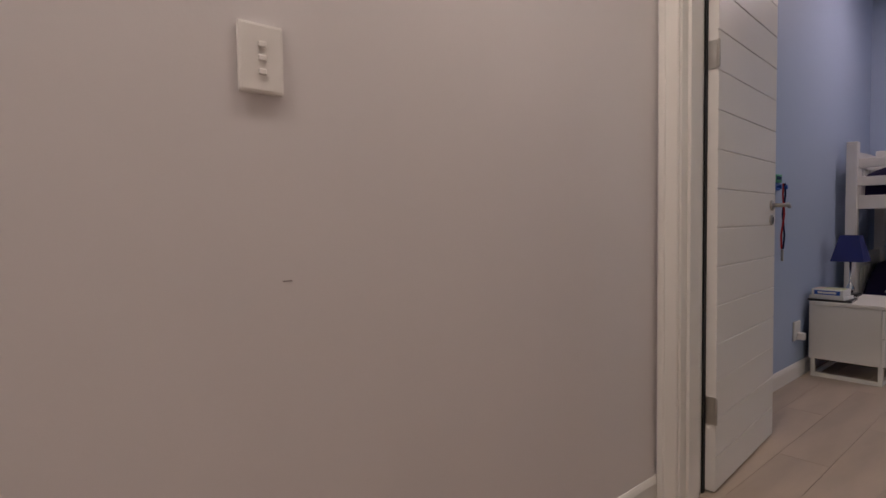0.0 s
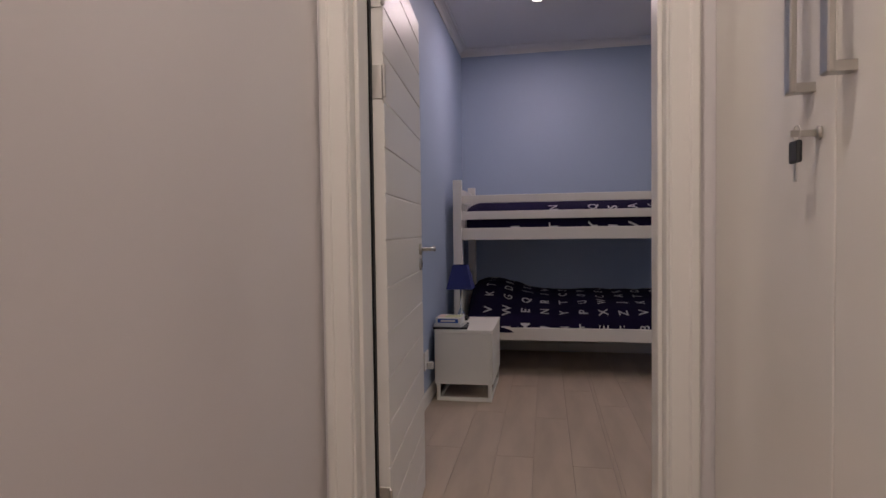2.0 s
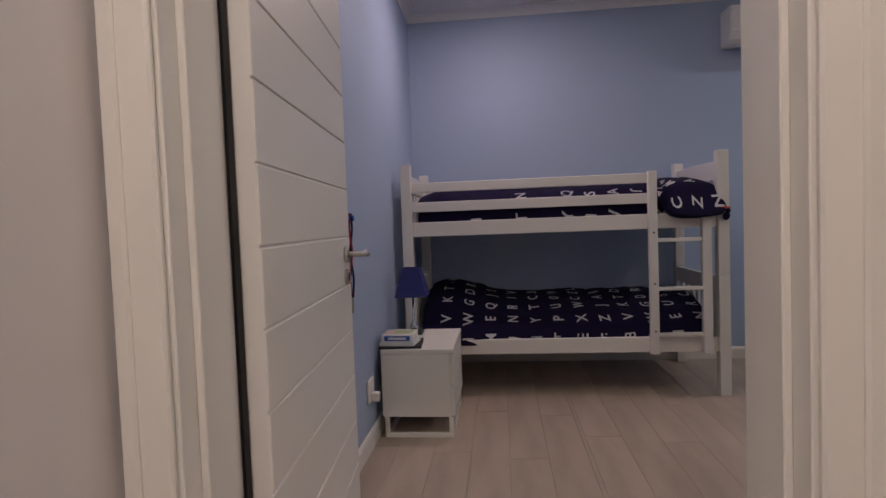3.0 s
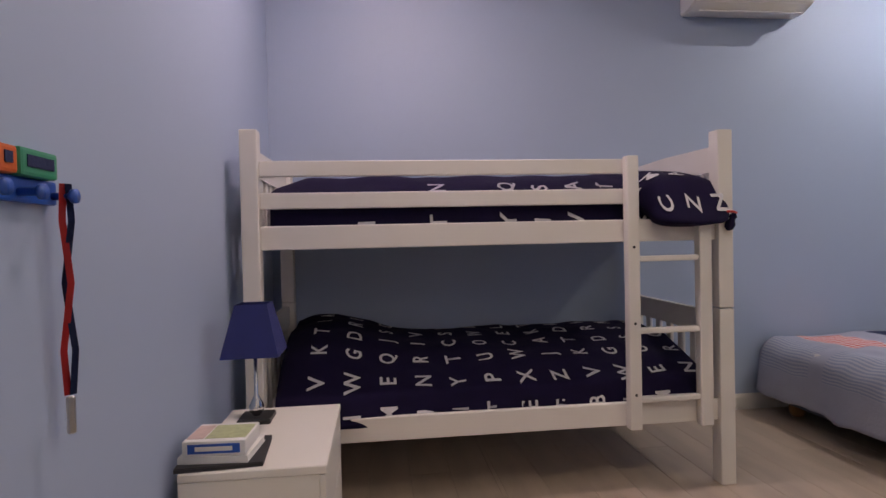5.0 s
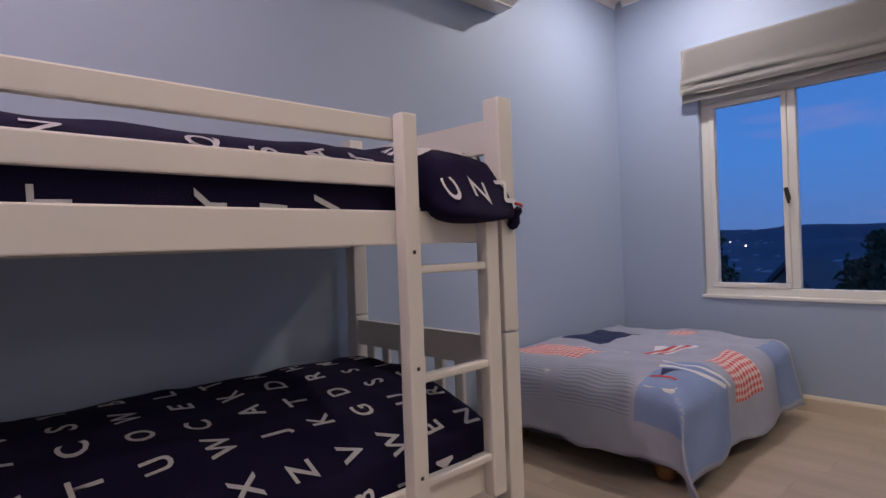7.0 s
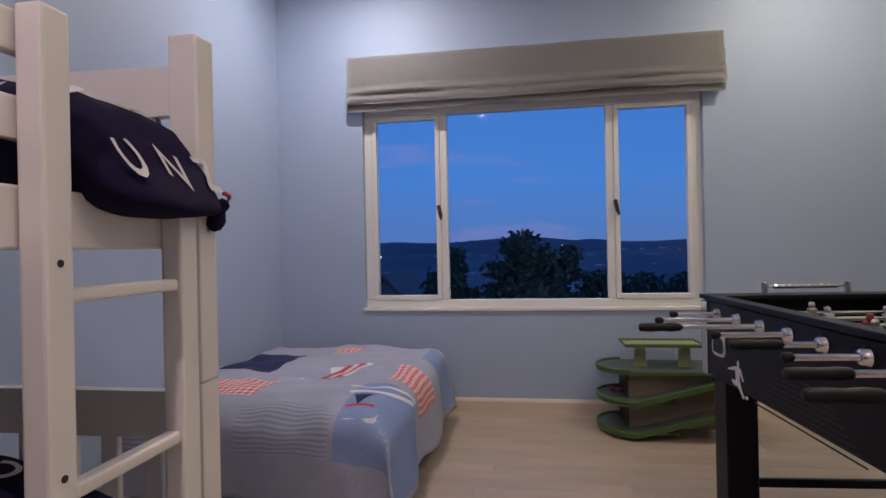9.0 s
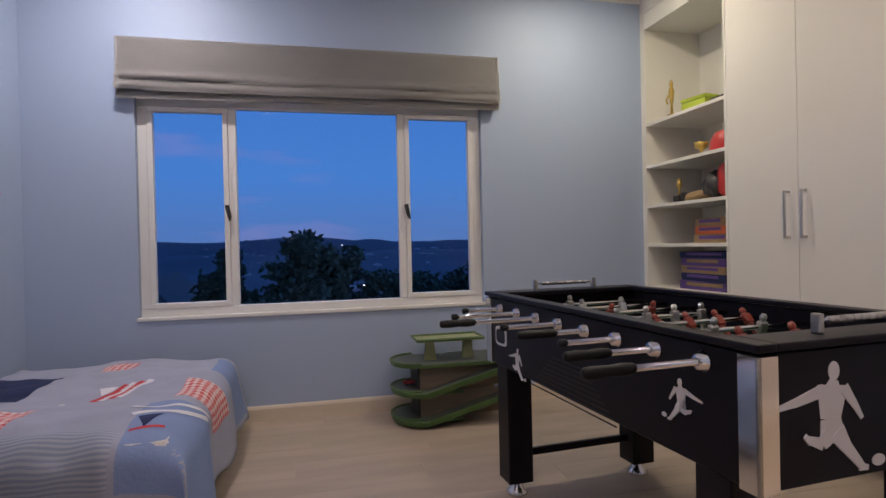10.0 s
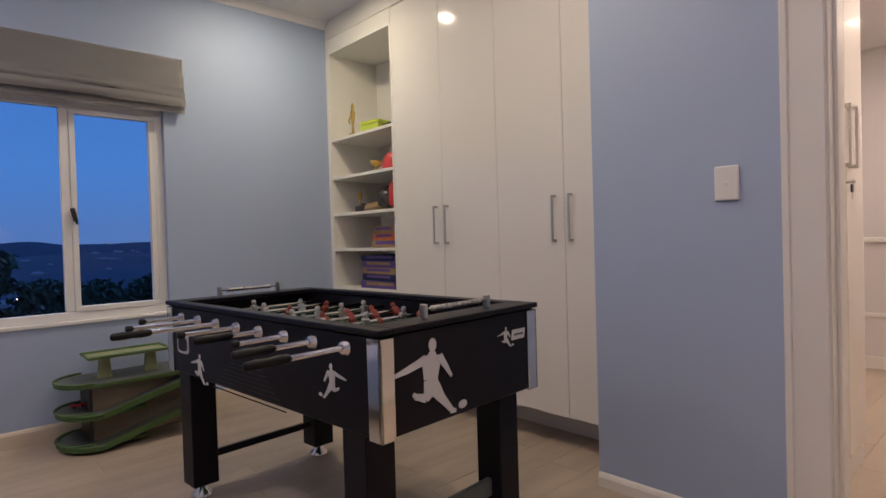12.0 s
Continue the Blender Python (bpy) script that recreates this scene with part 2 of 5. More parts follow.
def prism(outline, depth, bm=None):
    """An outline in x and z pushed from y = 0 to y = depth."""
    bm = bm or bmesh.new()
    a = [bm.verts.new((x, 0, z)) for x, z in outline]
    b = [bm.verts.new((x, depth, z)) for x, z in outline]
    n = len(outline)
    bm.faces.new(a)
    bm.faces.new(b[::-1])
    for i in range(n):
        bm.faces.new((a[i], a[(i + 1) % n], b[(i + 1) % n], b[i]))
    return bm


def sheet(f, nu, nv, u0=0.0, u1=1.0, v0=0.0, v1=1.0, uv=None, lift=0.0):
    """A grid over the surface f(u, v), lifted along its normal; uv scales its texture to metres."""
    bm = bmesh.new()
    lay = bm.loops.layers.uv.new("UVMap") if uv else None
    grid = []
    for j in range(nv + 1):
        row = []
        for i in range(nu + 1):
            u, v = u0 + (u1 - u0) * i / nu, v0 + (v1 - v0) * j / nv
            p = Vector(f(u, v))
            if lift:
                e = 0.004
                d = (Vector(f(u + e, v)) - Vector(f(u - e, v))).cross(Vector(f(u, v + e)) - Vector(f(u, v - e)))
                if d.length > 1e-12:
                    p += d.normalized() * lift
            row.append((bm.verts.new(p), u, v))
        grid.append(row)
    for j in range(nv):
        for i in range(nu):
            q = (grid[j][i], grid[j][i + 1], grid[j + 1][i + 1], grid[j + 1][i])
            face = bm.faces.new([c[0] for c in q])
            if lay:
                for loop, c in zip(face.loops, q):
                    loop[lay].uv = (c[1] * uv[0], c[2] * uv[1])
    return bm


def glyph(ch, size):
    """The flat mesh of one character, about its own middle, in x and y."""
    cu = bpy.data.curves.new("glyph", "FONT")
    cu.body, cu.size, cu.align_x, cu.align_y, cu.resolution_u, cu.offset = ch, size, "CENTER", "CENTER", 3, 0.016 * size
    ob = bpy.data.objects.new("glyph", cu)
    scene.collection.objects.link(ob)
    me = bpy.data.meshes.new_from_object(ob)
    bpy.data.objects.remove(ob)
    return me


# ---- structure ----
X0, XD, XE, YS, YN = 2.08, 2.33, 6.02, -3.30, 1.19   # cupboards, door wall, east, south, north
HALL_N, HALL_S, XH = 1.012, 0.015, 2.15
T = 0.14


def structure(name, bm, material, label):
    return solid(name, bm, material, label, "wall" if "wall" in name else name.rstrip("_0123456789"), "structure")


sub = box(-2.6, XE + T, YS - T, YN + 0.3, -0.06, -0.012)
floor = structure("floor", sub, M_SUB, "pale oak laminate floor in long planks")
structure("ceiling", box(-2.6, XE + T, YS - 0.2, YN + 0.3, CEIL, CEIL + 0.1), M_CEIL, "plain white plastered ceiling with recessed downlights")
structure("wall_east", box(XE, XE + T, YS - 0.2, YN + T, -0.02, CEIL), M_BLUE, "pale blue painted wall behind the bunk bed")
structure("wall_north", box(XD, XE, YN, YN + T, -0.02, CEIL), M_BLUE, "pale blue painted wall behind the open door")

# window wall, with its opening
WX0, WX1, WZ0, WZ1 = 3.30, 5.43, 0.655, 1.985
ws = bmesh.new()
box(X0 - 0.75, WX0, YS - 0.2, YS, -0.02, CEIL, bm=ws)
box(WX1, XE, YS - 0.2, YS, -0.02, CEIL, bm=ws)
box(WX0, WX1, YS - 0.2, YS, -0.02, WZ0, bm=ws)
box(WX0, WX1, YS - 0.2, YS, WZ1, CEIL, bm=ws)
structure("wall_south", ws, M_BLUE, "pale blue painted wall with a wide window")

# door wall: blue on the room's side, white on the hall's
DY0, DY1, DZ = 0.125, 0.925, 2.06
wr = bmesh.new()
box(2.24, XD, -0.74, DY0 - 0.02, -0.02, CEIL, bm=wr)
box(2.24, XD, DY1 + 0.02, YN + T, -0.02, CEIL, bm=wr)
box(2.24, XD, DY0 - 0.02, DY1 + 0.02, DZ + 0.02, CEIL, bm=wr)
structure("wall_west_inner", wr, M_BLUE, "pale blue wall round the bedroom door")
wh = bmesh.new()
box(XH, 2.238, 0.0, DY0 - 0.02, -0.02, CEIL, bm=wh)
box(XH, 2.238, DY1 + 0.02, HALL_N + 0.1, -0.02, CEIL, bm=wh)
box(XH, 2.238, DY0 - 0.02, DY1 + 0.02, DZ + 0.02, CEIL, bm=wh)
structure("wall_hall_end", wh, M_HALL, "white painted hall wall round the bedroom door")
hall_wall = structure("wall_hall_north", box(-2.6, XH, HALL_N, HALL_N + T, -0.02, CEIL), M_HALL, "plain off-white painted hall wall")
part("scuff_mark", box(0.745, 0.764, HALL_N - 0.0012, HALL_N + 0.001, 0.899, 0.9015), M_SCUFF, hall_wall, "short faint scuff mark")
structure("wall_hall_west", box(-2.6, -2.46, -1.6, HALL_N, -0.02, CEIL), M_HALL, "off-white wall at the hall's far end")
structure("wall_hall_south", box(-2.46, 0.86, -1.6, -1.46, -0.02, CEIL), M_HALL, "off-white wall beside the landing")
structure("wall_between", box(0.86, 1.30, -3.5, -0.62, -0.02, CEIL), M_HALL, "plain wall behind the built-in cupboards")
structure("wall_recess", box(1.31, 2.238, -0.74, -0.66, -0.02, CEIL), M_BLUE, "blue return wall beside the cupboards")

# skirtings
def skirting(x0, y0, x1, y1, side, mt=None, tall=0.095):
    """A skirting along a wall line; side points into the room."""
    d = Vector((x1 - x0, y1 - y0))
    ln = d.length
    prof = [(0, 0), (0.014, 0), (0.014, tall - 0.02), (0.009, tall - 0.007), (0.004, tall), (0, tall)]
    bm = bmesh.new()
    ends = []
    for s in (0, ln):
        ends.append([bm.verts.new((x0 + d.x / ln * s + side[0] * a, y0 + d.y / ln * s + side[1] * a, z)) for a, z in prof])
    n = len(prof)
    for i in range(n):
        bm.faces.new((ends[0][i], ends[0][(i + 1) % n], ends[1][(i + 1) % n], ends[1][i]))
    bm.faces.new(ends[0])
    bm.faces.new(ends[1])
    return structure("baseboard", bm, mt or M_TRIM, "off-white painted wooden skirting board")


skirting(XE, YS, XE, YN, (-1, 0))
skirting(XD + 0.9, YN, XE - 0.015, YN, (0, -1))
# creamier tone for the skirting on the window wall
M_SKIRT = mat("cream_skirting", (0.60, 0.52, 0.41), 0.4, var=0.03, scale=5)
skirting(X0 + 0.02, YS, XE - 0.015, YS, (0, 1), M_SKIRT)
skirting(XD, -0.74, XD, DY0 - 0.14, (1, 0), tall=0.06)
skirting(-2.46, HALL_N, XH, HALL_N, (0, -1))
skirting(-2.46, -1.45, -2.46, HALL_N - 0.015, (1, 0))

# cornice round the room's ceiling
def cornice(x0, y0, x1, y1, side):
    """A small cove where a wall line meets the ceiling; side points into the room."""
    d = Vector((x1 - x0, y1 - y0)).normalized()
    prof = [(0, 0), (0, -0.065), (0.008, -0.065)] + [(0.008 + 0.05 * (1 - math.cos(a)), -0.06 + 0.05 * math.sin(a)) for a in (0.25, 0.6, 0.95, 1.3, 1.57)] + [(0.064, 0)]
    bm = bmesh.new()
    ends = [[bm.verts.new((px + side[0] * a, py + side[1] * a, CEIL + h)) for a, h in prof] for px, py in ((x0, y0), (x1, y1))]
    for i in range(len(prof)):
        k = (i + 1) % len(prof)
        bm.faces.new((ends[0][i], ends[0][k], ends[1][k], ends[1][i]))
    bm.faces.new(ends[0])
    bm.faces.new(ends[1])
    return structure("trim", bm, M_CEIL, "white plaster cove along the ceiling")


cornice(XE, YS, XE, YN, (-1, 0))
cornice(X0 + 0.001, YS, XE - 0.066, YS, (0, 1))
cornice(XD, YN, XE - 0.066, YN, (0, -1))
cornice(XD, -0.74, XD, YN - 0.066, (1, 0))

# door frame and architraves
fr = thing("door_frame", pose(2.24, (DY0 + DY1) / 2, 0), "white painted door frame with moulded architraves", "door frame")
tagged(fr, kind="structure")
hw = (DY1 - DY0) / 2
for s in (-1, 1):
    a, b = sorted((s * hw, s * (hw + 0.018)))
    part("jamb", box(-0.092, 0.092, a, b, 0, DZ + 0.018, 0.002), M_TRIM, fr)
    a, b = sorted((s * (hw - 0.012), s * hw))
    part("stop", box(-0.05, 0.035, a, b, 0, DZ, 0.002), M_TRIM, fr)
# black strip paints the shade of the gap between leaf and jamb
part("gap_shade_strip", box(0.072, 0.0935, hw - 0.006, hw - 0.0005, 0, DZ, 0.001), M_RUBBER, fr, "black strip standing in for the dark gap by the door")
part("lintel", box(-0.092, 0.092, -hw, hw, DZ, DZ + 0.018, 0.002), M_TRIM, fr)
for sx, xx in ((-1, -0.092), (1, 0.092)):
    for s in (-1, 1):
        ar = bmesh.new()
        x_in, x_out = sorted((xx, xx + sx * 0.014))
        # the room-side latch piece is widened to stand in for the plain reveal
        wide = 0.132 if (sx, s) == (1, -1) else 0.072
        a, b = sorted((s * (hw + 0.006), s * (hw + wide)))
        box(x_in, x_out, a, b, 0, DZ + 0.075, 0.004, bm=ar)
        x_in, x_out = sorted((xx, xx + sx * 0.021))
        a, b = sorted((s * (hw + wide - 0.022), s * (hw + wide + 0.002)))
        box(x_in, x_out, a, b, 0, DZ + 0.077, 0.004, bm=ar)
        part("architrave", ar, M_TRIM, fr)
    x_in, x_out = sorted((xx, xx + sx * 0.014))
    part("architrave", box(x_in, x_out, -hw - 0.005, hw + 0.005, DZ + 0.006, DZ + 0.075, 0.004), M_TRIM, fr)

# open door leaf: hinge at its origin, width along x
dl = thing("door_1", pose(2.338, 0.925, 0.008, 0, 0, 4.6), "white panelled door standing open against the wall", "door")
tagged(dl, kind="structure")
DW, DT = 0.765, 0.040
part("core", box(0.0, DW, -DT + 0.004, -0.004, 0, 2.03, 0.001), M_DOOR, dl)
GR = [0.13, 0.27, 0.41, 0.545, 0.685, 0.825, 0.965, 1.105, 1.245, 1.385, 1.525, 1.665, 1.805, 1.94]
edges = [0.0] + GR + [2.03]
for a, b in zip(edges, edges[1:]):
    bd = bmesh.new()
    box(0.0, DW, -DT, -DT + 0.006, a + 0.002, b - 0.002, 0.0018, bm=bd)
    box(0.0, DW, -0.006, 0.0, a + 0.002, b - 0.002, 0.0018, bm=bd)
    part("panel", bd, M_DOOR, dl)
hd = part("handle", tube([(0, -DT - 0.004, 0), (0, -DT - 0.045, 0), (0.02, -DT - 0.055, 0), (0.065, -DT - 0.052, 0.004), (0.10, -DT - 0.05, -0.006)], 0.0085, 12), M_STEEL, dl, "brushed steel lever handle", True, pose(DW - 0.07, 0, 1.055))
rose = lathe([(0.0235, 0), (0.0235, 0.006), (0.022, 0.009)], 24)
part("rose", rose, M_STEEL, hd, "", True, pose(0, -DT, 0, 90))
lk = part("lock_rose", lathe([(0.0235, 0), (0.0235, 0.006), (0.02, 0.009)], 24), M_STEEL, dl, "round steel keyhole plate", True, pose(DW - 0.07, -DT, 0.99, 90))
part("keyhole", box(-0.004, 0.004, -0.011, -0.0085, -0.012, 0.012, 0.001), M_DKPL, lk, at=Matrix.Identity(4) @ pose(0, 0, 0, -90))
for z in (0.25, 1.53, 1.80):
    hg = box(-0.004, 0.002, -DT + 0.002, -0.002, z, z + 0.1, 0.0008)
    box(-0.016, -0.004, -DT - 0.008, -DT + 0.004, z, z + 0.1, 0.004, bm=hg)
    part("hinge", hg, M_STEEL, dl, "steel butt hinge")

# window
win = thing("window_1", pose(0, YS - 0.06, 0), "white aluminium window in three lights at dusk", "window")
tagged(win, kind="structure")
part("window_sill", box(WX0 - 0.012, WX1 + 0.012, 0.0, 0.072, WZ0 - 0.004, WZ0 + 0.018, 0.004), M_ALU, win)
for n_, (a, b, c, d) in {"frame": (WX0, WX1, WZ0 + 0.016, WZ0 + 0.066), "frame.001": (WX0, WX1, WZ1 - 0.05, WZ1)}.items():
    part("frame", box(a, b, -0.03, 0.02, c, d, 0.004), M_ALU, win)
for a, b in ((WX0, WX0 + 0.055), (3.818, 3.866), (4.872, 4.92), (WX1 - 0.055, WX1)):
    part("mullion", box(a, b, -0.03, 0.018, WZ0 + 0.066, WZ1 - 0.05, 0.004), M_ALU, win)
for a, b, sash in ((WX0 + 0.055, 3.818, True), (3.866, 4.872, False), (4.92, WX1 - 0.055, True)):
    z0, z1 = WZ0 + 0.066, WZ1 - 0.05
    if sash:
        sm = bmesh.new()
        w = 0.03
        for q in ((a, b, z0, z0 + w), (a, b, z1 - w, z1), (a, a + w, z0 + w, z1 - w), (b - w, b, z0 + w, z1 - w)):
            box(q[0], q[1], -0.022, 0.026, q[2], q[3], 0.003, bm=sm)
        sh = part("sash", sm, M_ALU, win)
    pane = part("pane", box(a, b, -0.012, -0.008, z0, z1), glass, win, "clear glass pane")
    pane.visible_shadow = False
for x in (3.81, 4.925):
    hm = box(-0.012, 0.012, 0.0, 0.016, -0.04, 0.04, 0.004)
    box(-0.007, 0.007, 0.016, 0.034, -0.06, 0.02, 0.004, bm=hm)
    part("window_handle", hm, M_DKPL, win, "black window catch", at=pose(x, 0.026, 1.30, 0, 12))

# downlights; the fifth room fitting only houses the added fill lamp
for x, y in ROOM_LIGHTS + HALL_LIGHTS:
    d = thing("downlight", pose(x, y, CEIL), "round white recessed ceiling downlight, lit, in a set with an added fill", "downlight", "ceiling downlights")
    part("trim_ring", lathe([(0.055, 0.0), (0.055, -0.006), (0.047, -0.010), (0.042, -0.006), (0.042, 0.0)], 32), M_PLASTIC, d, "", True)
    part("lens", lathe([(0.041, -0.0005), (0.041, -0.004)], 24), M_GLOW, d, "glowing frosted lens")

# ---- bedroom things ----
def light_switch(m, rockers, label):
    s = thing("light_switch", m, label, "light switch")
    part("plate", box(-0.042, 0.042, -0.012, 0, -0.062, 0.062, 0.006, seg=2), M_PLASTIC, s)
    for i in range(rockers):
        z = (i - (rockers - 1) / 2) * -0.024
        part("rocker", box(-0.008, 0.008, -0.0155, -0.011, z - 0.0055, z + 0.0055, 0.002), M_PLASTIC, s)
    return s


light_switch(pose(0.712, HALL_N, 1.302), 3, "white three-gang light switch on the hall wall")
light_switch(pose(XD, -0.187, 1.262, 0, 0, 90), 1, "white single light switch on the blue wall")

# bunk bed: y runs along it, front face at x = 0
BX, BD = 5.055, 0.93
bunk = thing("bunk_bed", pose(BX, 0, 0), "white painted wooden bunk bed with a ladder", "bunk bed")
YL, YR, PW = 1.130, -0.915, 0.068
for y in (YL - PW, YR):
    for x, h in ((0.0, 1.535), (BD - PW, 1.535)):
        po = box(x, x + PW, y, y + PW, 0, 0.765, 0.006, seg=2)
        box(x, x + PW, y, y + PW, 0.768, h, 0.006, bm=po, seg=2)
        p_ob = part("post", po, M_BED, bunk)
        if y == YR:
            for z in (1.36, 1.39):
                part("bolt_hole", lathe([(0.005, 0), (0.005, 0.0012)], 10), M_DKPL, p_ob, at=pose(x + 0.045, y - 0.0008, z, 90) if x == 0.0 else pose(x - 0.0008, y + 0.045, z, 0, 90))
yin0, yin1 = YR + PW, YL - PW
LY = -0.42
for z0, z1, ya in ((1.352, 1.414, LY - 0.06), (1.224, 1.288, LY - 0.06), (1.062, 1.157, yin0)):
    part("guard_rail" if z0 > 1.2 else "side_board", box(0.022, 0.05, ya + 0.001, yin1, z0, z1, 0.005, seg=2), M_BED, bunk)
part("side_board", box(0.02, 0.05, yin0, yin1, 0.279, 0.376, 0.005, seg=2), M_BED, bunk)
for z0, z1 in ((1.062, 1.157), (0.279, 0.376), (1.352, 1.414)):
    part("back_board", box(BD - 0.05, BD - 0.02, yin0, yin1, z0, z1, 0.004), M_BED, bunk)
for z in (0.30, 1.075):
    for k in range(12):
        y = yin0 + 0.06 + k * (yin1 - yin0 - 0.12) / 11
        part("slat", box(0.05, BD - 0.05, y - 0.035, y + 0.035, z, z + 0.018, 0.002), M_BED, bunk)
for y in (YR + 0.026, YL - PW + 0.026):
    for zt, zb in ((1.50, 1.36), (0.745, 0.64)):
        prof = [(PW - 0.002, zb), (BD - PW + 0.002, zb), (BD - PW + 0.002, zt - 0.03), (BD * 0.5, zt - 0.022), (PW - 0.002, zt - 0.03)]
        if zt < 1:
            prof = [(PW - 0.002, zb), (BD - PW + 0.002, zb), (BD - PW + 0.002, zt), (PW - 0.002, zt)]
        part("end_board", prism(prof, 0.03), M_BED, bunk, at=pose(0, y, 0))
    for z0, z1 in ((1.07, 1.15), (0.29, 0.385)):
        part("end_board", box(PW - 0.002, BD - PW + 0.002, y, y + 0.03, z0, z1, 0.004), M_BED, bunk)
    for k in range(7):
        x = PW + 0.07 + k * (BD - 2 * PW - 0.14) / 6
        part("spindle", box(x - 0.022, x + 0.022, y + 0.006, y + 0.024, 1.15, 1.361, 0.003), M_BED, bunk)
        part("spindle", box(x - 0.022, x + 0.022, y + 0.006, y + 0.024, 0.385, 0.641, 0.003), M_BED, bunk)
ladder = part("ladder", box(-0.025, 0.02, LY - 0.06, LY - 0.008, 0.272, 1.422, 0.006, seg=2), M_BED, bunk, "white wooden ladder with three rungs")
part("stile", box(-0.025, 0.02, LY - 0.38, LY - 0.325, 0.272, 1.16, 0.006, seg=2), M_BED, ladder)
for z in (0.395, 0.686, 0.99):
    part("rung", box(-0.018, 0.014, LY - 0.326, LY - 0.058, z - 0.012, z + 0.012, 0.008, seg=3), M_BED, ladder)
for z in (0.42, 0.72, 1.04):
    part("bolt_hole", lathe([(0.006, 0), (0.006, 0.0012)], 10), M_DKPL, ladder, at=pose(-0.0262, LY - 0.034, z, 0, 90))

for z, nm in ((0.318, "lower"), (1.093, "upper")):
    solid("mattress", box(BX + 0.095, BX + BD - 0.055, yin0 + 0.01, yin1 - 0.01, z, z + 0.14, 0.03, seg=3), M_MATT, "white mattress under a navy duvet on the bunk", "mattress")


def puff(x, y, amp, s):
    return amp * noise.noise(Vector((x * s, y * s, 3.1)))


# the lower duvet: u runs from the front edge to the wall, v from head to foot
def duvet_low(u, v):
    y = 1.03 - v * 1.85
    if u < 0.16:
        k = u / 0.16
        x = BX + 0.058 + 0.012 * k
        z = 0.34 + 0.13 * k
        x -= 0.055 * max(0, 1 - abs(v - 0.13) / 0.24) * (1 - k) ** 0.5 * 0.9
        x += puff(u * 3, y, 0.006, 5)
        z += puff(1.0, y, 0.012, 4) * (1 - k)
        return (x, y, z)
    k = (u - 0.16) / 0.84
    x = BX + 0.07 + k * 0.80
    head = math.exp(-((y - 0.86) / 0.26) ** 2)
    z = 0.47 + 0.135 * (1 - (1 - min(1, k * 1.25)) ** 2.2) + 0.095 * head * min(1, k * 2.2)
    z += puff(x, y, 0.016, 5) + puff(x, y, 0.006, 13)
    if k > 0.93:
        z -= (k - 0.93) * 1.2
    return (x, y, z)


def duvet_top(u, v):
    y = 1.03 - v * 1.82
    if u < 0.12:
        k = u / 0.12
        return (BX + 0.056 + 0.016 * k, y, 1.13 + 0.14 * k + puff(3, y, 0.006, 4))
    k = (u - 0.12) / 0.88
    z = 1.285 + 0.10 * min(1, v * 6 + 0.6) * (1 - (1 - min(1, k * 2.4)) ** 2) + puff(k, y, 0.014, 5)
    if k > 0.93:
        z -= (k - 0.93) * 1.2
    return (BX + 0.072 + 0.795 * k, y, z)


def letter_on(surface, ch, u, v, size, parent, eu, ev, spin=0.0):
    """Prints a character on a surface, its up along u and its right along v; eu, ev are the sheet's lengths in metres."""
    me = glyph(ch, size)
    for w in me.vertices:
        a, b = w.co.x, w.co.y
        a, b = a * math.cos(spin) - b * math.sin(spin), a * math.sin(spin) + b * math.cos(spin)
        uu, vv = u + b / eu, v + a / ev
        e = 0.003
        p = Vector(surface(uu, vv))
        nrm = (Vector(surface(uu, vv + e)) - Vector(surface(uu, vv - e))).cross(Vector(surface(uu + e, vv)) - Vector(surface(uu - e, vv))).normalized()
        if nrm.z < -0.01 or nrm.x > 0.9:
            nrm = -nrm
        w.co = p + nrm * 0.005
    me.materials.clear()
    me.materials.append(M_LETTER)
    ob = new("letter", me)
    ob.parent = parent
    return ob


low = solid("duvet", sheet(duvet_low, 46, 90), M_NAVY, "navy duvet printed with white capital letters, lower bunk", "duvet", smooth=True)
sd = low.modifiers.new("thickness", "SOLIDIFY")
sd.thickness, sd.offset = 0.02, -1
up = solid("duvet", sheet(duvet_top, 40, 70), M_NAVY, "navy duvet printed with white letters, upper bunk", "duvet", smooth=True)
sd = up.modifiers.new("thickness", "SOLIDIFY")
sd.thickness, sd.offset = 0.02, -1

ROWS_LOW = [
    (0.05, "SIIMIITEFBIMI"),
    (0.205, "EVWENYPXZVWEN"),
    (0.372, "SKGQRTUWJKGUR"),
    (0.525, "ATDJICOCATDSC"),
    (0.68, "KIRSVSWEKDRSJ"),
    (0.85, "NAECIYBLTAHMK"),
]
for ur, text in ROWS_LOW:
    for k, ch in enumerate(text):
        v = 0.006 + 0.0805 * k
        if 0.03 < v < 0.98:
            letter_on(duvet_low, ch, ur, v, 0.098, low, 0.98, 1.85, math.pi / 2 + random.uniform(-0.06, 0.06))
for ur, text in ((0.025, "  I T YIV KGM"), (0.15, "    N QSATQC"), (0.55, "RNVKSEUWGDIA"), (0.8, "KEAVNORTCSEH")):
    for k, ch in enumerate(text):
        if ch != " ":
            letter_on(duvet_top, ch, ur, 0.05 + 0.081 * k, 0.098, up, 0.96, 1.82, math.pi / 2 + random.uniform(-0.06, 0.06))


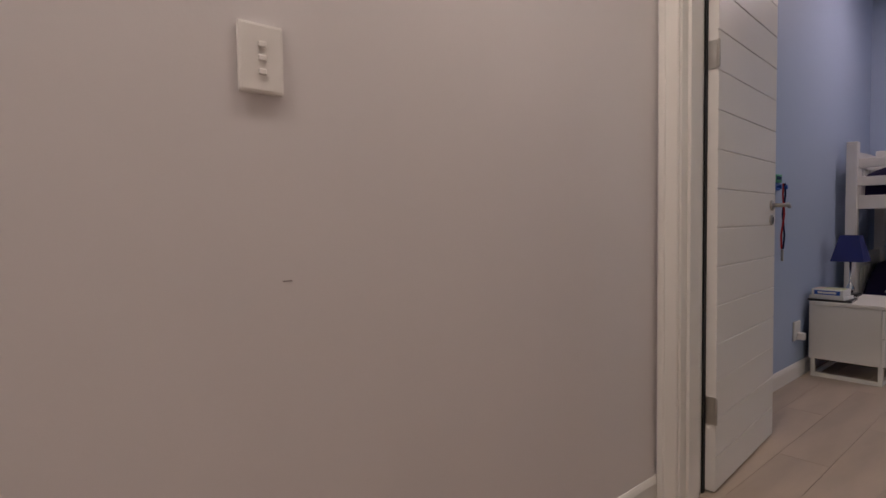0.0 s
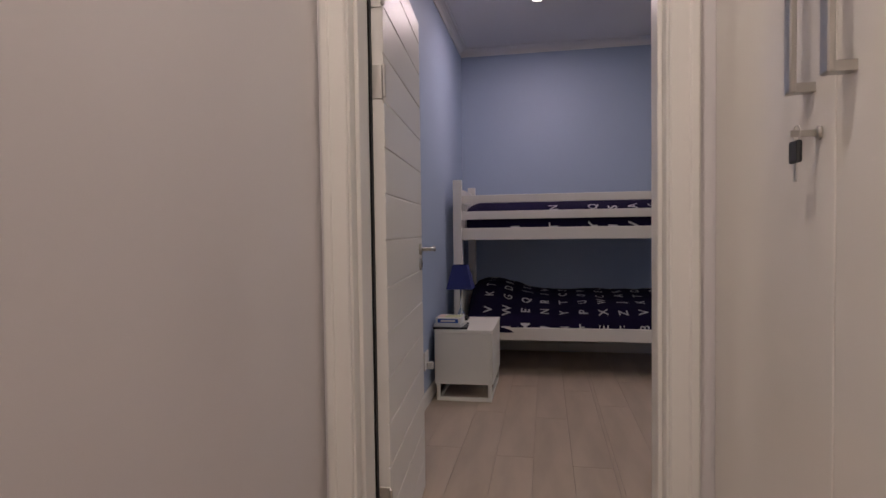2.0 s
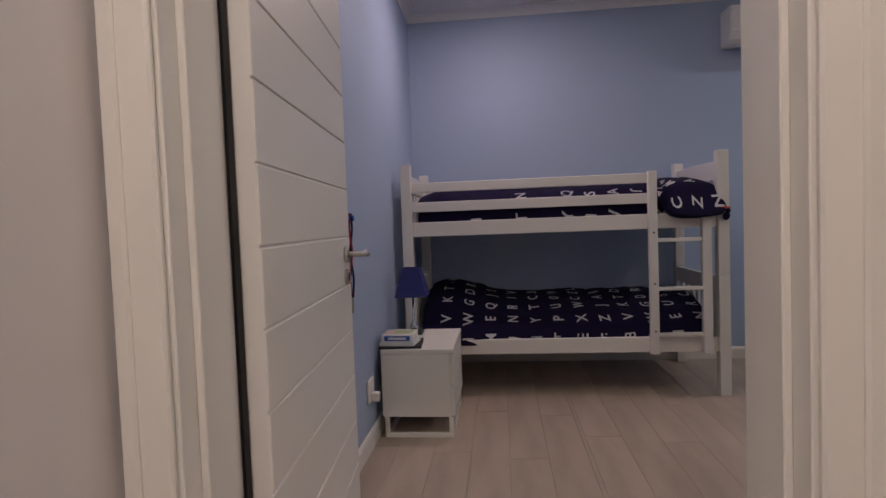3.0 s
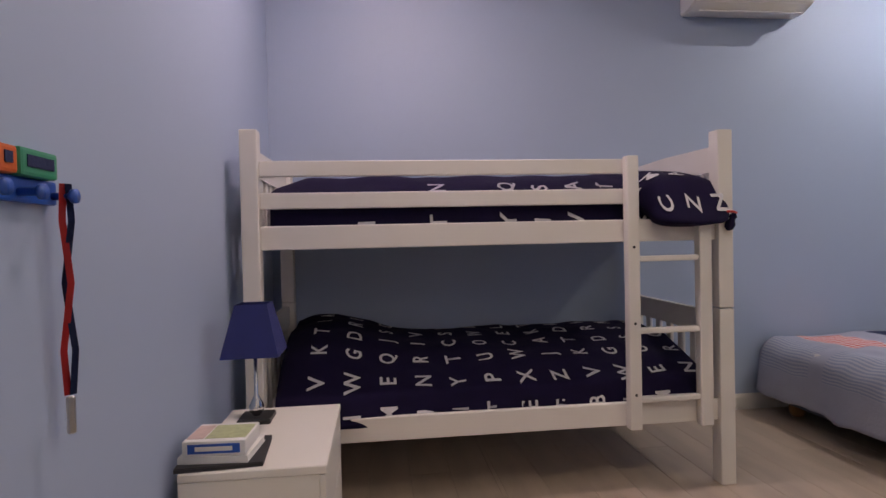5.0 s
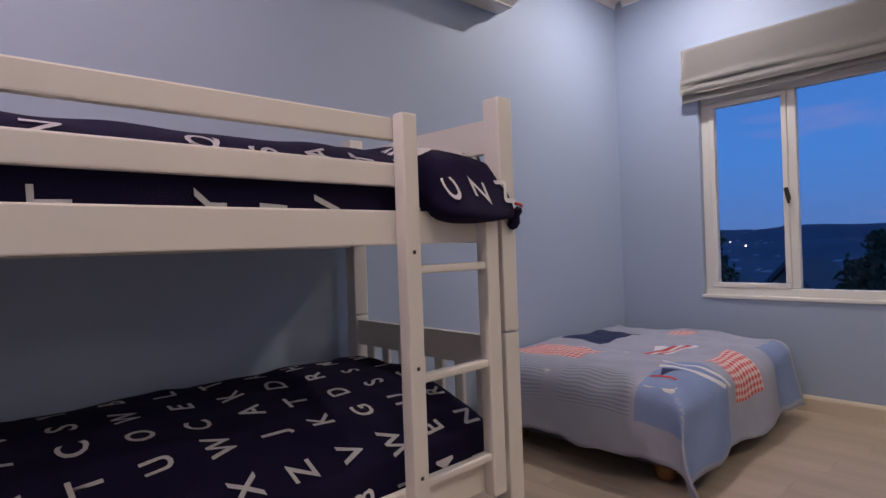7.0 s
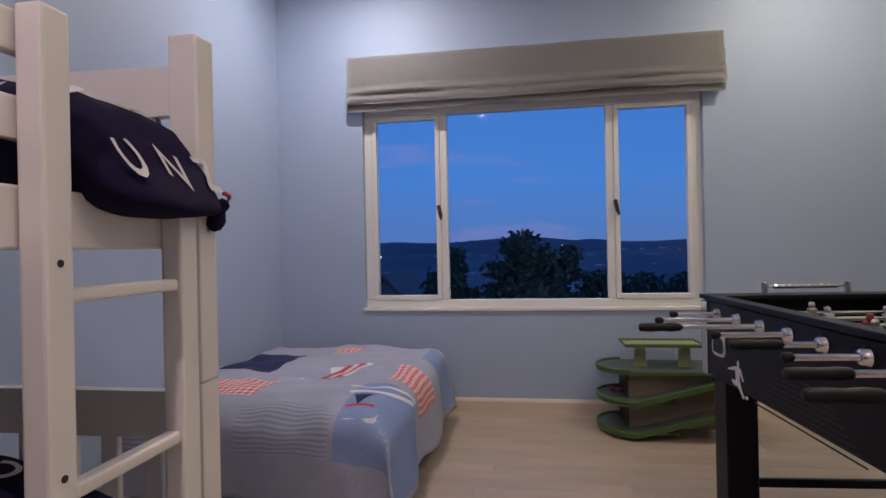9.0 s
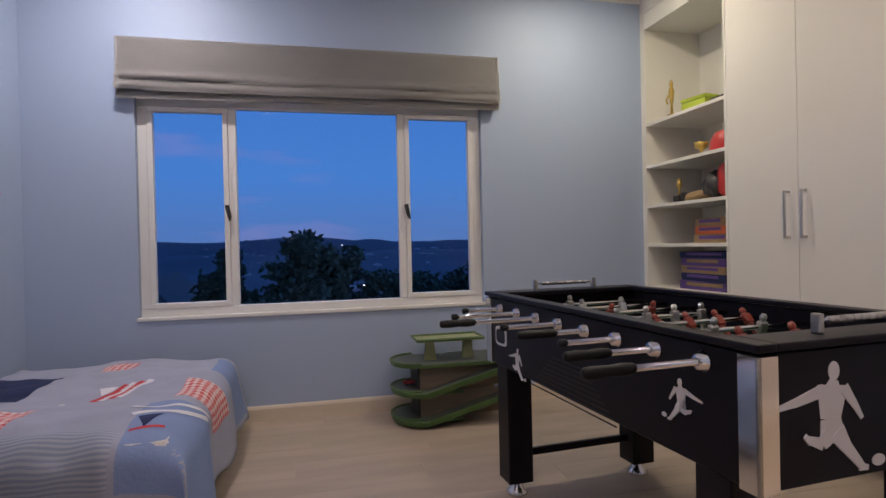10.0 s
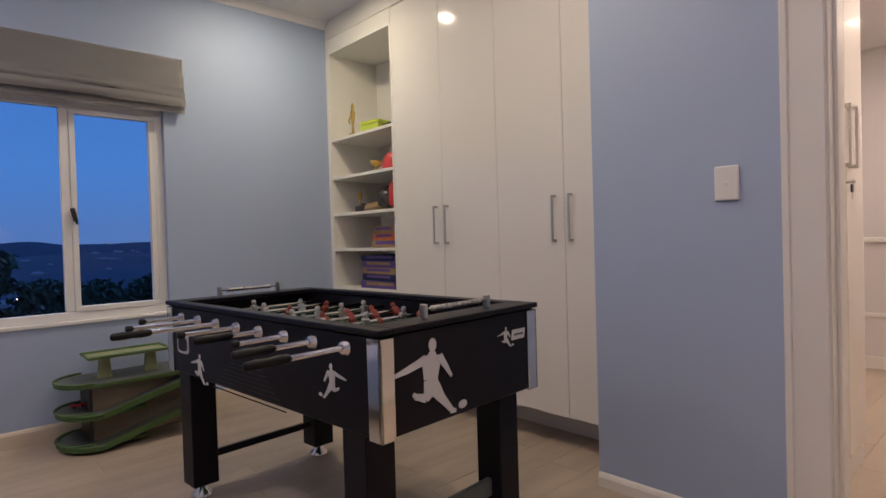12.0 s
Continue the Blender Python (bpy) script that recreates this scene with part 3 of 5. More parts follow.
# pillow on the upper bunk, hanging over the board by the ladder
def pillow_f(u, v):
    a, b = u * 2 * math.pi, (v - 0.5) * math.pi
    ca, sa, cb, sb = math.cos(a), math.sin(a), math.cos(b), math.sin(b)
    e = 0.55
    px = 0.40 * math.copysign(abs(cb) ** e, cb) * math.copysign(abs(ca) ** e, ca)
    py = 0.215 * math.copysign(abs(cb) ** e, cb) * math.copysign(abs(sa) ** e, sa)
    rim = max(abs(px) / 0.40, abs(py) / 0.215)
    pz = 0.13 * math.copysign(abs(sb) ** 0.9, sb) * (1.0 - 0.72 * rim ** 3) + puff(px, py, 0.012, 8)
    droop = max(0.0, -px - 0.25)
    return (px, py, pz - droop * 0.55)


PIL = pose(BX + 0.31, -0.70, 1.265, 0, -7, 3)
pil = solid("pillow", sheet(pillow_f, 48, 24), M_NAVY, "navy pillow with white letters hanging over the bunk's edge", "pillow", smooth=True, m=PIL)


knot = lathe([(0.006, -0.065), (0.018, -0.055), (0.021, -0.035), (0.012, -0.015), (0.016, 0.0), (0.008, 0.012)], 14)
part("corner_tuft", knot, M_NAVY, pil, "gathered navy corner", True, pose(-0.358, -0.178, -0.060, 8, -14))
part("piping", tube([(-0.368, -0.185, -0.045), (-0.378, -0.165, -0.040), (-0.384, -0.13, -0.038)], 0.005, 8), M_RED, pil, "red piping along the edge", True)


def pillow_top(u, v):
    px, py = -0.39 + u * 0.78, 0.205 - v * 0.41
    rim = max(abs(px) / 0.40, abs(py) / 0.215)
    t_ = min(1.0, rim)
    z = 0.13 * (1 - t_ ** 4) ** 0.5 * (1.0 - 0.72 * t_ ** 3) + puff(px, py, 0.012, 8)
    return (px, py, z - max(0.0, -px - 0.25) * 0.55)


for k, ch in enumerate("CZNMAGWRKFYO"):
    letter_on(pillow_top, ch, 0.06 + 0.19 * (k // 3), 0.20 + 0.30 * (k % 3), 0.085, pil, 0.78, 0.41, math.pi / 2 + random.uniform(-0.3, 0.3))


# bedside table
NX, NY, NW, ND = 4.652, 0.957, 0.575, 0.39
ns = thing("bedside_table", pose(NX, NY, 0), "white two-drawer bedside table on an open plinth", "bedside table")
hx, hy = NW / 2, ND / 2
part("body", box(-hx, hx, -hy + 0.018, hy, 0.115, 0.455, 0.002), M_SHELF, ns)
part("top", box(-hx - 0.003, hx + 0.003, -hy - 0.003, hy, 0.456, 0.48, 0.003), M_SHELF, ns)
for z0, z1 in ((0.118, 0.283), (0.288, 0.452)):
    part("drawer_front", box(-hx, hx, -hy, -hy + 0.017, z0, z1, 0.002), M_SHELF, ns)
for x in (-hx + 0.006, hx - 0.03):
    pb = box(x, x + 0.024, -hy + 0.01, hy - 0.01, 0.0, 0.024, 0.002)
    box(x, x + 0.024, -hy + 0.01, -hy + 0.034, 0.024, 0.114, 0.002, bm=pb)
    box(x, x + 0.024, hy - 0.034, hy - 0.01, 0.024, 0.114, 0.002, bm=pb)
    part("plinth_frame", pb, M_SHELF, ns)
for y in (-hy + 0.012, hy - 0.034):
    part("plinth_rail", box(-hx + 0.031, hx - 0.031, y, y + 0.02, 0.0, 0.024, 0.002), M_SHELF, ns)

# table lamp
lp = thing("table_lamp", pose(4.80, 1.035, 0.48), "navy square-shaded table lamp on a chrome stem", "lamp")
part("base", box(-0.055, 0.055, -0.055, 0.055, 0, 0.018, 0.003), M_DKPL, lp, "dark square lamp base")
part("stem", lathe([(0.012, 0.018), (0.024, 0.035), (0.026, 0.05), (0.014, 0.075), (0.007, 0.09), (0.0065, 0.33)], 20), M_CHROME, lp, "chrome stem", True)
shm = bmesh.new()
rings = []
for hs, z in ((0.094, 0.232), (0.053, 0.405), (0.050, 0.405), (0.091, 0.232)):
    rings.append([shm.verts.new((sx * hs, sy * hs, z)) for sx, sy in ((-1, -1), (1, -1), (1, 1), (-1, 1))])
for a, b in zip(rings, rings[1:] + rings[:1]):
    for i in range(4):
        shm.faces.new((a[i], a[(i + 1) % 4], b[(i + 1) % 4], b[i]))
part("shade", shm, M_SHADE, lp, "tapered navy fabric shade")
part("shade_ring", tube([(-0.05, 0, 0.385), (0.05, 0, 0.385)], 0.002, 6), M_CHROME, lp)

# books and boxes on the bedside table
def book(name, m, w, d, h, cover, label):
    b = thing(name, m, label, "book")
    part("pages", box(-w / 2 + 0.004, w / 2 - 0.003, -d / 2 + 0.003, d / 2 - 0.003, 0.003, h - 0.003), M_PAPER, b)
    cv = box(-w / 2, w / 2, -d / 2, d / 2, 0, 0.003, 0.001)
    box(-w / 2, w / 2, -d / 2, d / 2, h - 0.003, h, 0.001, bm=cv)
    box(-w / 2, -w / 2 + 0.004, -d / 2, d / 2, 0.003, h - 0.003, bm=cv)
    part("cover", cv, cover, b)
    return b


book("book", pose(4.485, 1.055, 0.48, 0, 0, 4), 0.22, 0.23, 0.013, M_DKPL, "large dark-covered book lying flat")
book("book", pose(4.475, 1.06, 0.493, 0, 0, -5), 0.17, 0.19, 0.02, M_PAPER, "white-covered book in the middle of the pile")
bx = thing("card_box", pose(4.468, 1.06, 0.513, 0, 0, -3), "small blue and white card box on the books", "box")
part("box_body", box(-0.075, 0.075, -0.085, 0.085, 0, 0.042, 0.002), M_PAPER, bx)
part("label", box(-0.0765, -0.0752, -0.07, 0.07, 0.008, 0.034), M_BLUEP, bx, "blue printed label")
part("label_bar", box(-0.0778, -0.0767, -0.05, 0.05, 0.015, 0.027), M_PAPER, bx)
part("cover_print", box(-0.055, 0.055, -0.08, 0.03, 0.042, 0.0432), M_SAGE, bx, "pale green printed cover")
part("cover_print", box(-0.055, 0.055, 0.034, 0.08, 0.042, 0.0432), M_BLUSH, bx, "pale pink printed cover")

# peg rail
pr = thing("peg_rail", pose(3.69, YN, 1.178), "blue plastic peg rail topped with coloured letter blocks", "peg rail")
part("board", box(-0.22, 0.20, -0.016, 0, -0.012, 0.03, 0.005, seg=2), M_BLUEP, pr)
xx = -0.22
for w, h, mt in ((0.125, 0.066, M_BLUEP), (0.052, 0.05, M_ORANGE), (0.06, 0.056, M_SKYP), (0.055, 0.044, M_ORANGE), (0.11, 0.046, M_TEAL)):
    blk = part("block", box(xx + 0.003, xx + w - 0.003, -0.03, 0, 0.03, 0.03 + h, 0.006, seg=2), mt, pr)
    part("print_bar", box(xx + 0.018, xx + w - 0.018, -0.0318, -0.0302, 0.045, 0.03 + h * 0.75), M_SKYP if mt is M_BLUEP else M_QNAVY, blk)
    xx += w
for x in (-0.18, -0.09, 0.0, 0.09, 0.185):
    part("peg", lathe([(0.007, 0), (0.007, 0.03), (0.013, 0.034), (0.013, 0.042)], 14), M_BLUEP, pr, "", True, pose(x, -0.014, 0.004, 90))
ln = thing("lanyard", pose(3.87, YN - 0.04, 1.188, 0, 0, -50), "red and navy medal lanyard hanging from a peg", "lanyard")
for s, mt in ((-1, M_RED), (1, M_QNAVY)):
    bm = bmesh.new()
    pts = [(s * 0.004, 0, 0.016), (s * 0.007, -0.002, -0.05), (-s * 0.004, 0.004 + s * 0.003, -0.16), (s * 0.009, 0.008, -0.28), (s * 0.004, 0.012, -0.36)]
    q = [(bm.verts.new((x - 0.006, y - 0.002, z)), bm.verts.new((x + 0.006, y + 0.002, z))) for x, y, z in pts]
    for a, b in zip(q, q[1:]):
        bm.faces.new((a[0], a[1], b[1], b[0]))
    bmesh.ops.solidify(bm, geom=bm.faces[:], thickness=0.002)
    part("strap", bm, mt, ln)
part("clip", box(-0.007, 0.007, 0.008, 0.018, -0.43, -0.362, 0.003), M_STEEL, ln, "steel clip")

# wall socket near the bedside table
so = thing("wall_socket", pose(4.24, YN, 0.30), "white double wall socket with a plug", "socket")
part("plate", box(-0.06, 0.06, -0.012, 0, -0.06, 0.06, 0.005), M_PLASTIC, so)
part("plug", box(-0.022, 0.022, -0.055, -0.012, -0.055, -0.01, 0.008, seg=2), M_PLASTIC, so)

# air conditioner: outline in depth and height
ac = thing("air_conditioner", pose(XE, -1.61, 2.40), "white wall-mounted split air conditioner", "air conditioner")
prof = [(0, 0.0), (-0.10, 0.0), (-0.175, 0.03), (-0.205, 0.09), (-0.205, 0.22), (-0.18, 0.275), (0, 0.275)]
am = prism(prof, 0.74)
bmesh.ops.bevel(am, geom=am.edges[:], offset=0.008, segments=2, affect="EDGES")
part("casing", am, M_PLASTIC, ac, "", False, pose(0, -0.37, 0))
part("louvre", box(-0.076, 0.0, -0.31, 0.31, -0.004, 0.004, 0.002), M_PLASTIC, ac, at=pose(-0.10, 0, 0.002, 0, -22))
part("outlet", box(-0.165, -0.115, -0.30, 0.30, 0.0, 0.012), M_DKPL, ac, "dark air outlet slot", at=pose(0.004, 0, -0.004, 0, 22))

# roman blind
bl = thing("roman_blind", pose(0, YS, 0.015), "grey linen roman blind drawn up over the window", "blind")
BX0, BX1 = 3.185, 5.51
part("headrail", box(BX0 + 0.01, BX1 - 0.01, 0.002, 0.04, 2.27, 2.30, 0.003), M_ALU, bl)


def fold_sheet(z0, z1, y0, y1, belly, seedz):
    def f(u, v):
        x = BX0 + u * (BX1 - BX0)
        sag = 0.006 * noise.noise(Vector((x * 2.3, seedz, 0)))
        return (x, y0 + (y1 - y0) * v + belly * math.sin(math.pi * v) + sag * math.sin(math.pi * v) * 2, z1 + (z0 - z1) * v + sag * v)
    return sheet(f, 60, 10)


for k, (z0, z1, y0, y1, by) in enumerate(((2.095, 2.302, 0.045, 0.062, 0.004), (2.045, 2.10, 0.05, 0.075, 0.02), (1.985, 2.055, 0.055, 0.08, 0.022), (1.945, 2.0, 0.03, 0.055, 0.02))):
    fb = fold_sheet(z0, z1, y0, y1, by, k * 7.7)
    bmesh.ops.solidify(fb, geom=fb.faces[:], thickness=0.012)
    part("fold", fb, M_BLIND, bl, "", True)
for x in (BX0, BX1 - 0.012):
    part("side_hem", box(x, x + 0.012, 0.004, 0.06, 1.99, 2.296, 0.003), M_BLIND, bl)

# single bed with a patchwork quilt
Q0, Q1, R0, R1, QT = 4.88, 5.96, -3.10, -1.70, 0.445
sb = thing("single_bed", pose((Q0 + Q1) / 2, (R0 + R1) / 2, 0), "low bed base and mattress on wooden feet", "bed")
qx, qy = (Q1 - Q0) / 2, (R1 - R0) / 2
part("base", box(-qx + 0.03, qx, -qy, qy - 0.02, 0.09, 0.22, 0.02, seg=2), M_BOXD, sb, "dark fabric bed base")
part("mattress", box(-qx + 0.03, qx, -qy, qy - 0.02, 0.222, QT - 0.02, 0.05, seg=3), M_MATT, sb)
for x in (-qx + 0.14, qx - 0.12):
    for y in (-qy + 0.12, qy - 0.14):
        part("foot", lathe([(0.035, 0), (0.045, 0.02), (0.045, 0.092)], 18), M_WOODFOOT, sb, "turned brown wooden foot", True, pose(x, y, 0))

QW, QL = 1.08, 1.40
SX, SY = 0.36, 0.30      # hanging widths on the open sides


def fold(d, limit, rad=0.11):
    """How far cloth d metres along goes sideways, and drops, over a rounded edge at limit."""
    d0 = limit - rad
    if d <= d0:
        return d, 0.0
    if d < d0 + rad * math.pi / 2:
        a = (d - d0) / rad
        return d0 + rad * math.sin(a), rad * (1 - math.cos(a))
    return limit, rad + d - d0 - rad * math.pi / 2


def quilt_f(u, v):
    """u from the wall towards the room, v from the hanging edge by the bunk to the window wall; metres along the cloth."""
    ax, dx = fold(u, QW)
    ay, dy = fold(TVV - v, QL)
    hang = max(dx, dy) + 0.25 * min(dx, dy)
    x, y = Q1 - ax, R0 + ay
    z = QT + 0.028 * noise.noise(Vector((u * 2.6, v * 2.6, 1))) + 0.014 * noise.noise(Vector((u * 9, v * 9, 4)))
    wave = 0.022 * math.sin(v * 10 + u * 2) + 0.03 * noise.noise(Vector((v * 3.5, u * 2, 8)))
    x -= dx * 0.14 + wave * min(1, dx * 4)
    y += dy * 0.10 + (0.02 * math.sin(u * 11) + 0.022 * noise.noise(Vector((u * 4, 2, 8)))) * min(1, dy * 4)
    k = min(dx, dy)
    x -= k * 0.22
    y += k * 0.20
    z -= hang
    return (x, y, max(z, 0.012 + 0.006 * noise.noise(Vector((u * 9, v * 9, 0)))))


TVV = SY + QL
TU, TV = QW + SX, SY + QL
ql = solid("quilt", sheet(quilt_f, 72, 80, 0, TU - 0.05, 0.03, TV), M_QUILT, "pale blue patchwork quilt with red gingham and boat patches", "quilt", smooth=True)
sd = ql.modifiers.new("thickness", "SOLIDIFY")
sd.thickness, sd.offset = 0.010, 0


def patch(name, mt, u0, u1, v0, v1, n=18, lift=0.0065, label=""):
    pb = sheet(quilt_f, n, n, u0, u1, v0, v1, (1, 1), lift)
    me = finish(name, pb, mt, True)
    ob = new(name, me)
    ob.parent = ql
    return tagged(ob, label) if label else ob


patch("striped_patch", M_STRIPE, 0.48, 0.86, 0.20, 0.42, label="grey and white striped patch")
patch("striped_patch", M_STRIPE, 0.02, 0.38, 0.20, 0.42)
patch("blue_patch", M_QUILTB, 0.88, 1.37, 0.18, 0.74, 24, label="mid-blue patch over the corner")
patch("gingham_patch", M_GING, 0.03, 0.46, 0.50, 0.80, label="red gingham patch")
patch("gingham_patch", M_GING, 0.94, 1.20, 0.86, 1.15, label="red gingham patch")
patch("navy_patch", M_QNAVY, 0.02, 0.30, 0.98, 1.46, label="navy patch")
patch("blue_patch", M_QUILTB, 1.0, 1.36, 1.38, 1.66, 18)
patch("gingham_patch", M_GING, 0.46, 0.62, 1.42, 1.58)


def wedge(name, mt, u0, u1, v0, v1, label=""):
    """A triangular appliqué, its straight side along u at v1, its point at v0."""
    def f(a, b):
        mid = (u0 + u1) / 2
        return quilt_f(mid + (a - 0.5) * (u1 - u0) * (0.04 + 0.96 * b), v0 + (v1 - v0) * b)
    bm = sheet(f, 10, 8, lift=0.0085)
    ob = new(name, finish(name, bm, mt, True))
    ob.parent = ql
    return tagged(ob, label) if label else ob


def ribbon(name, mt, u0, v0, u1, v1, bow, wide):
    """A curved band of appliqué from one place on the quilt to another."""
    def f(a, b):
        k = bow * math.sin(math.pi * b)
        du, dv = u1 - u0, v1 - v0
        ln_ = math.hypot(du, dv)
        off = k + (0.5 - a) * wide
        return quilt_f(u0 + du * b - dv / ln_ * off, v0 + dv * b + du / ln_ * off)
    ob = new(name, finish(name, sheet(f, 4, 20, lift=0.0085), mt, True))
    ob.parent = ql
    return ob


wedge("boat_patch", M_QNAVY, 0.89, 0.98, 0.44, 0.54, "navy boat shape")
ribbon("boat_trim", M_QRED, 0.89, 0.425, 1.00, 0.44, 0.0, 0.014)
ribbon("white_wave", M_QWHITE, 0.86, 0.58, 1.12, 0.72, -0.05, 0.03)
ribbon("white_wave", M_QWHITE, 0.84, 0.65, 1.12, 0.79, -0.05, 0.024)
for k in range(4):
    ribbon("pennant", (M_QRED, M_QWHITE)[k % 2], 0.60 + 0.03 * k, 0.92 + 0.02 * k, 0.68 + 0.03 * k, 1.14 + 0.02 * k, 0.0, 0.03)
wedge("sail_patch", M_QWHITE, 0.57, 0.65, 1.02, 1.12)

# ---- built-in cupboards ----
def bar_handle(parent, x, y, z0, z1, m=None):
    hb = box(x + 0.026, x + 0.036, y - 0.006, y + 0.006, z0, z1, 0.002)
    box(x, x + 0.027, y - 0.005, y + 0.005, z0 + 0.001, z0 + 0.012, bm=hb)
    box(x, x + 0.027, y - 0.005, y + 0.005, z1 - 0.012, z1 - 0.001, bm=hb)
    return part("handle", hb, M_STEEL, parent, "brushed steel bar handle")


CZ0, CZ1 = 0.16, 2.68
for (a, b, c), grp in (((-2.45, -1.97, -1.513), 0), ((-1.513, -1.065, -0.60), 0)):
    c = min(c, -0.746)
    cb = thing("wardrobe_unit", pose(X0, (a + c) / 2, 0), "tall white built-in wardrobe unit with two doors", "wardrobe", "built-in wardrobes")
    oy = (a + c) / 2
    body = box(-0.60, -0.02, a - oy, c - oy, CZ0, CZ1 + 0.01, 0.001)
    part("carcass", body, M_SHELF, cb)
    for y0, y1, hy_ in ((a, b, b - 0.055), (b, min(c, -0.75), b + 0.045)):
        dr = part("cupboard_door", box(-0.019, 0.0, y0 - oy + 0.0012, y1 - oy - 0.0012, CZ0, CZ1, 0.0015), M_CUP, cb)
        bar_handle(dr, 0.0, hy_ - oy, 1.06, 1.30)
pl = structure("baseboard", box(X0 - 0.28, X0 - 0.24, -2.45, -0.75, 0.0, CZ0 - 0.004), M_TRIM, "recessed plinth under the wardrobes")
pl.location.x = 0.03
structure("trim", box(X0 - 0.6, X0 - 0.001, YS + 0.001, -0.75, CZ1 + 0.012, CEIL - 0.001), M_CUP, "white bulkhead above the wardrobes")

# open shelves
sf = thing("shelf_unit", pose(X0, 0, 0), "white open built-in shelves holding toys and trophies", "shelf")
SD = 0.46
part("side_panel", box(-SD, 0, YS + 0.002, YS + 0.05, 0.0, CZ1 + 0.01, 0.001), M_SHELF, sf)
part("side_panel", box(-SD, 0, -2.47, -2.452, 0.0, CZ1 + 0.01, 0.001), M_SHELF, sf)
part("back_panel", box(-SD - 0.02, -SD, YS + 0.002, -2.452, 0.0, CZ1 + 0.01), M_SHELF, sf)
SHZ = [1.90, 1.60, 1.315, 1.04, 0.74, 0.42, 0.13]
for z in SHZ:
    part("shelf_board", box(-SD, -0.002, YS + 0.05, -2.47, z - 0.022, z, 0.0015), M_SHELF, sf)
part("shelf_top", box(-SD, -0.002, YS + 0.05, -2.47, 2.57, 2.688, 0.001), M_SHELF, sf)

# what stands on the shelves
SX_ = X0 - 0.16
tr = thing("trophy", pose(SX_ + 0.05, -3.10, 1.90), "gilt figure trophy on a small base", "trophy")
part("base", box(-0.025, 0.025, -0.025, 0.025, 0, 0.04, 0.003), M_TAN, tr)
tm = lathe([(0.012, 0.04), (0.008, 0.1), (0.016, 0.16), (0.02, 0.2), (0.01, 0.225), (0.013, 0.25), (0.004, 0.275)], 12)
tube([(0.0, -0.015, 0.19), (0, -0.06, 0.15), (0, -0.045, 0.12)], 0.006, 8, bm=tm)
part("figure", tm, M_GOLD, tr, "gilt figure", True)
tn = thing("storage_tin", pose(SX_ + 0.03, -2.84, 1.90, 0, 0, 8), "lime green lidded tin on the shelf", "tin")
part("body", box(-0.06, 0.06, -0.10, 0.10, 0, 0.065, 0.01, seg=2), M_LIME, tn)
part("lid", box(-0.063, 0.063, -0.103, 0.103, 0.065, 0.09, 0.01, seg=2), M_LIME, tn)
solid("toy_car", box(-0.05, 0.05, -0.09, 0.09, 0.0, 0.035, 0.015, seg=2), M_DKPL, "small dark grey toy on the top shelf", "toy", m=pose(SX_ + 0.05, -2.58, 1.90))
cp = thing("trophy_cup", pose(SX_ + 0.07, -2.78, 1.60), "small gold trophy cup", "trophy")
part("bowl", lathe([(0.03, 0), (0.03, 0.012), (0.008, 0.02), (0.008, 0.035), (0.036, 0.05), (0.045, 0.085), (0.041, 0.085), (0.03, 0.055)], 20), M_GOLD, cp, "", True)
for s in (-1, 1):
    part("ear", tube([(0, s * 0.04, 0.075), (0, s * 0.06, 0.07), (0, s * 0.055, 0.055), (0, s * 0.036, 0.052)], 0.004, 8), M_GOLD, cp, "", True)


def cap_f(u, v):
    a, b = u * 2 * math.pi, v * math.pi / 2
    r = 0.095 * math.cos(b) ** 0.6 * (1.5 if abs(math.sin(a / 2 - 0.2)) > 0.93 and v < 0.06 else 1)
    return (r * math.cos(a), r * math.sin(a), 0.13 * math.sin(b))


solid("red_hat", sheet(cap_f, 28, 10), M_RED, "red cap lying on the shelf", "cap", smooth=True, m=pose(SX_ + 0.03, -2.61, 1.60))
for k, (y, z, s, mt, lb) in enumerate(((-2.98, 1.315, (0.05, 0.06, 0.06), M_DKPL, "small black toy helmet"), (-2.82, 1.315, (0.07, 0.13, 0.06), M_TAN, "tan leather baseball glove"),
                                    (-2.67, 1.315, (0.08, 0.09, 0.16), M_DKPL, "dark plush toy on the shelf"), (-2.58, 1.315, (0.06, 0.07, 0.22), M_RED, "red plush toy leaning on the shelf side"))):
    def lump(u, v, s=s, k=k):
        a, b = u * 2 * math.pi, (v - 0.5) * math.pi
        d = Vector((math.cos(a) * math.cos(b), math.sin(a) * math.cos(b), math.sin(b)))
        r = 1 + 0.35 * noise.noise(d * 1.8 + Vector((k * 5, 0, 0)))
        return (d.x * s[0] * r, d.y * s[1] * r, max(-s[2] * 0.5, d.z * s[2] * 0.6 * r) + s[2] * 0.5)
    solid("soft_toy" if k > 1 else ("baseball_glove" if k else "toy_helmet"), sheet(lump, 24, 14), mt, lb, "toy", smooth=True, m=pose(SX_ + 0.04, y, z + 0.001))
tg = thing("trophy", pose(SX_ + 0.06, -3.02, 1.315), "small gilt trophy on a dark base", "trophy")
part("base", box(-0.03, 0.03, -0.03, 0.03, 0, 0.05, 0.003), M_DKPL, tg)
part("figure", lathe([(0.012, 0.05), (0.007, 0.09), (0.02, 0.12), (0.016, 0.15), (0.004, 0.17)], 12), M_GOLD, tg, "gilt figure", True)


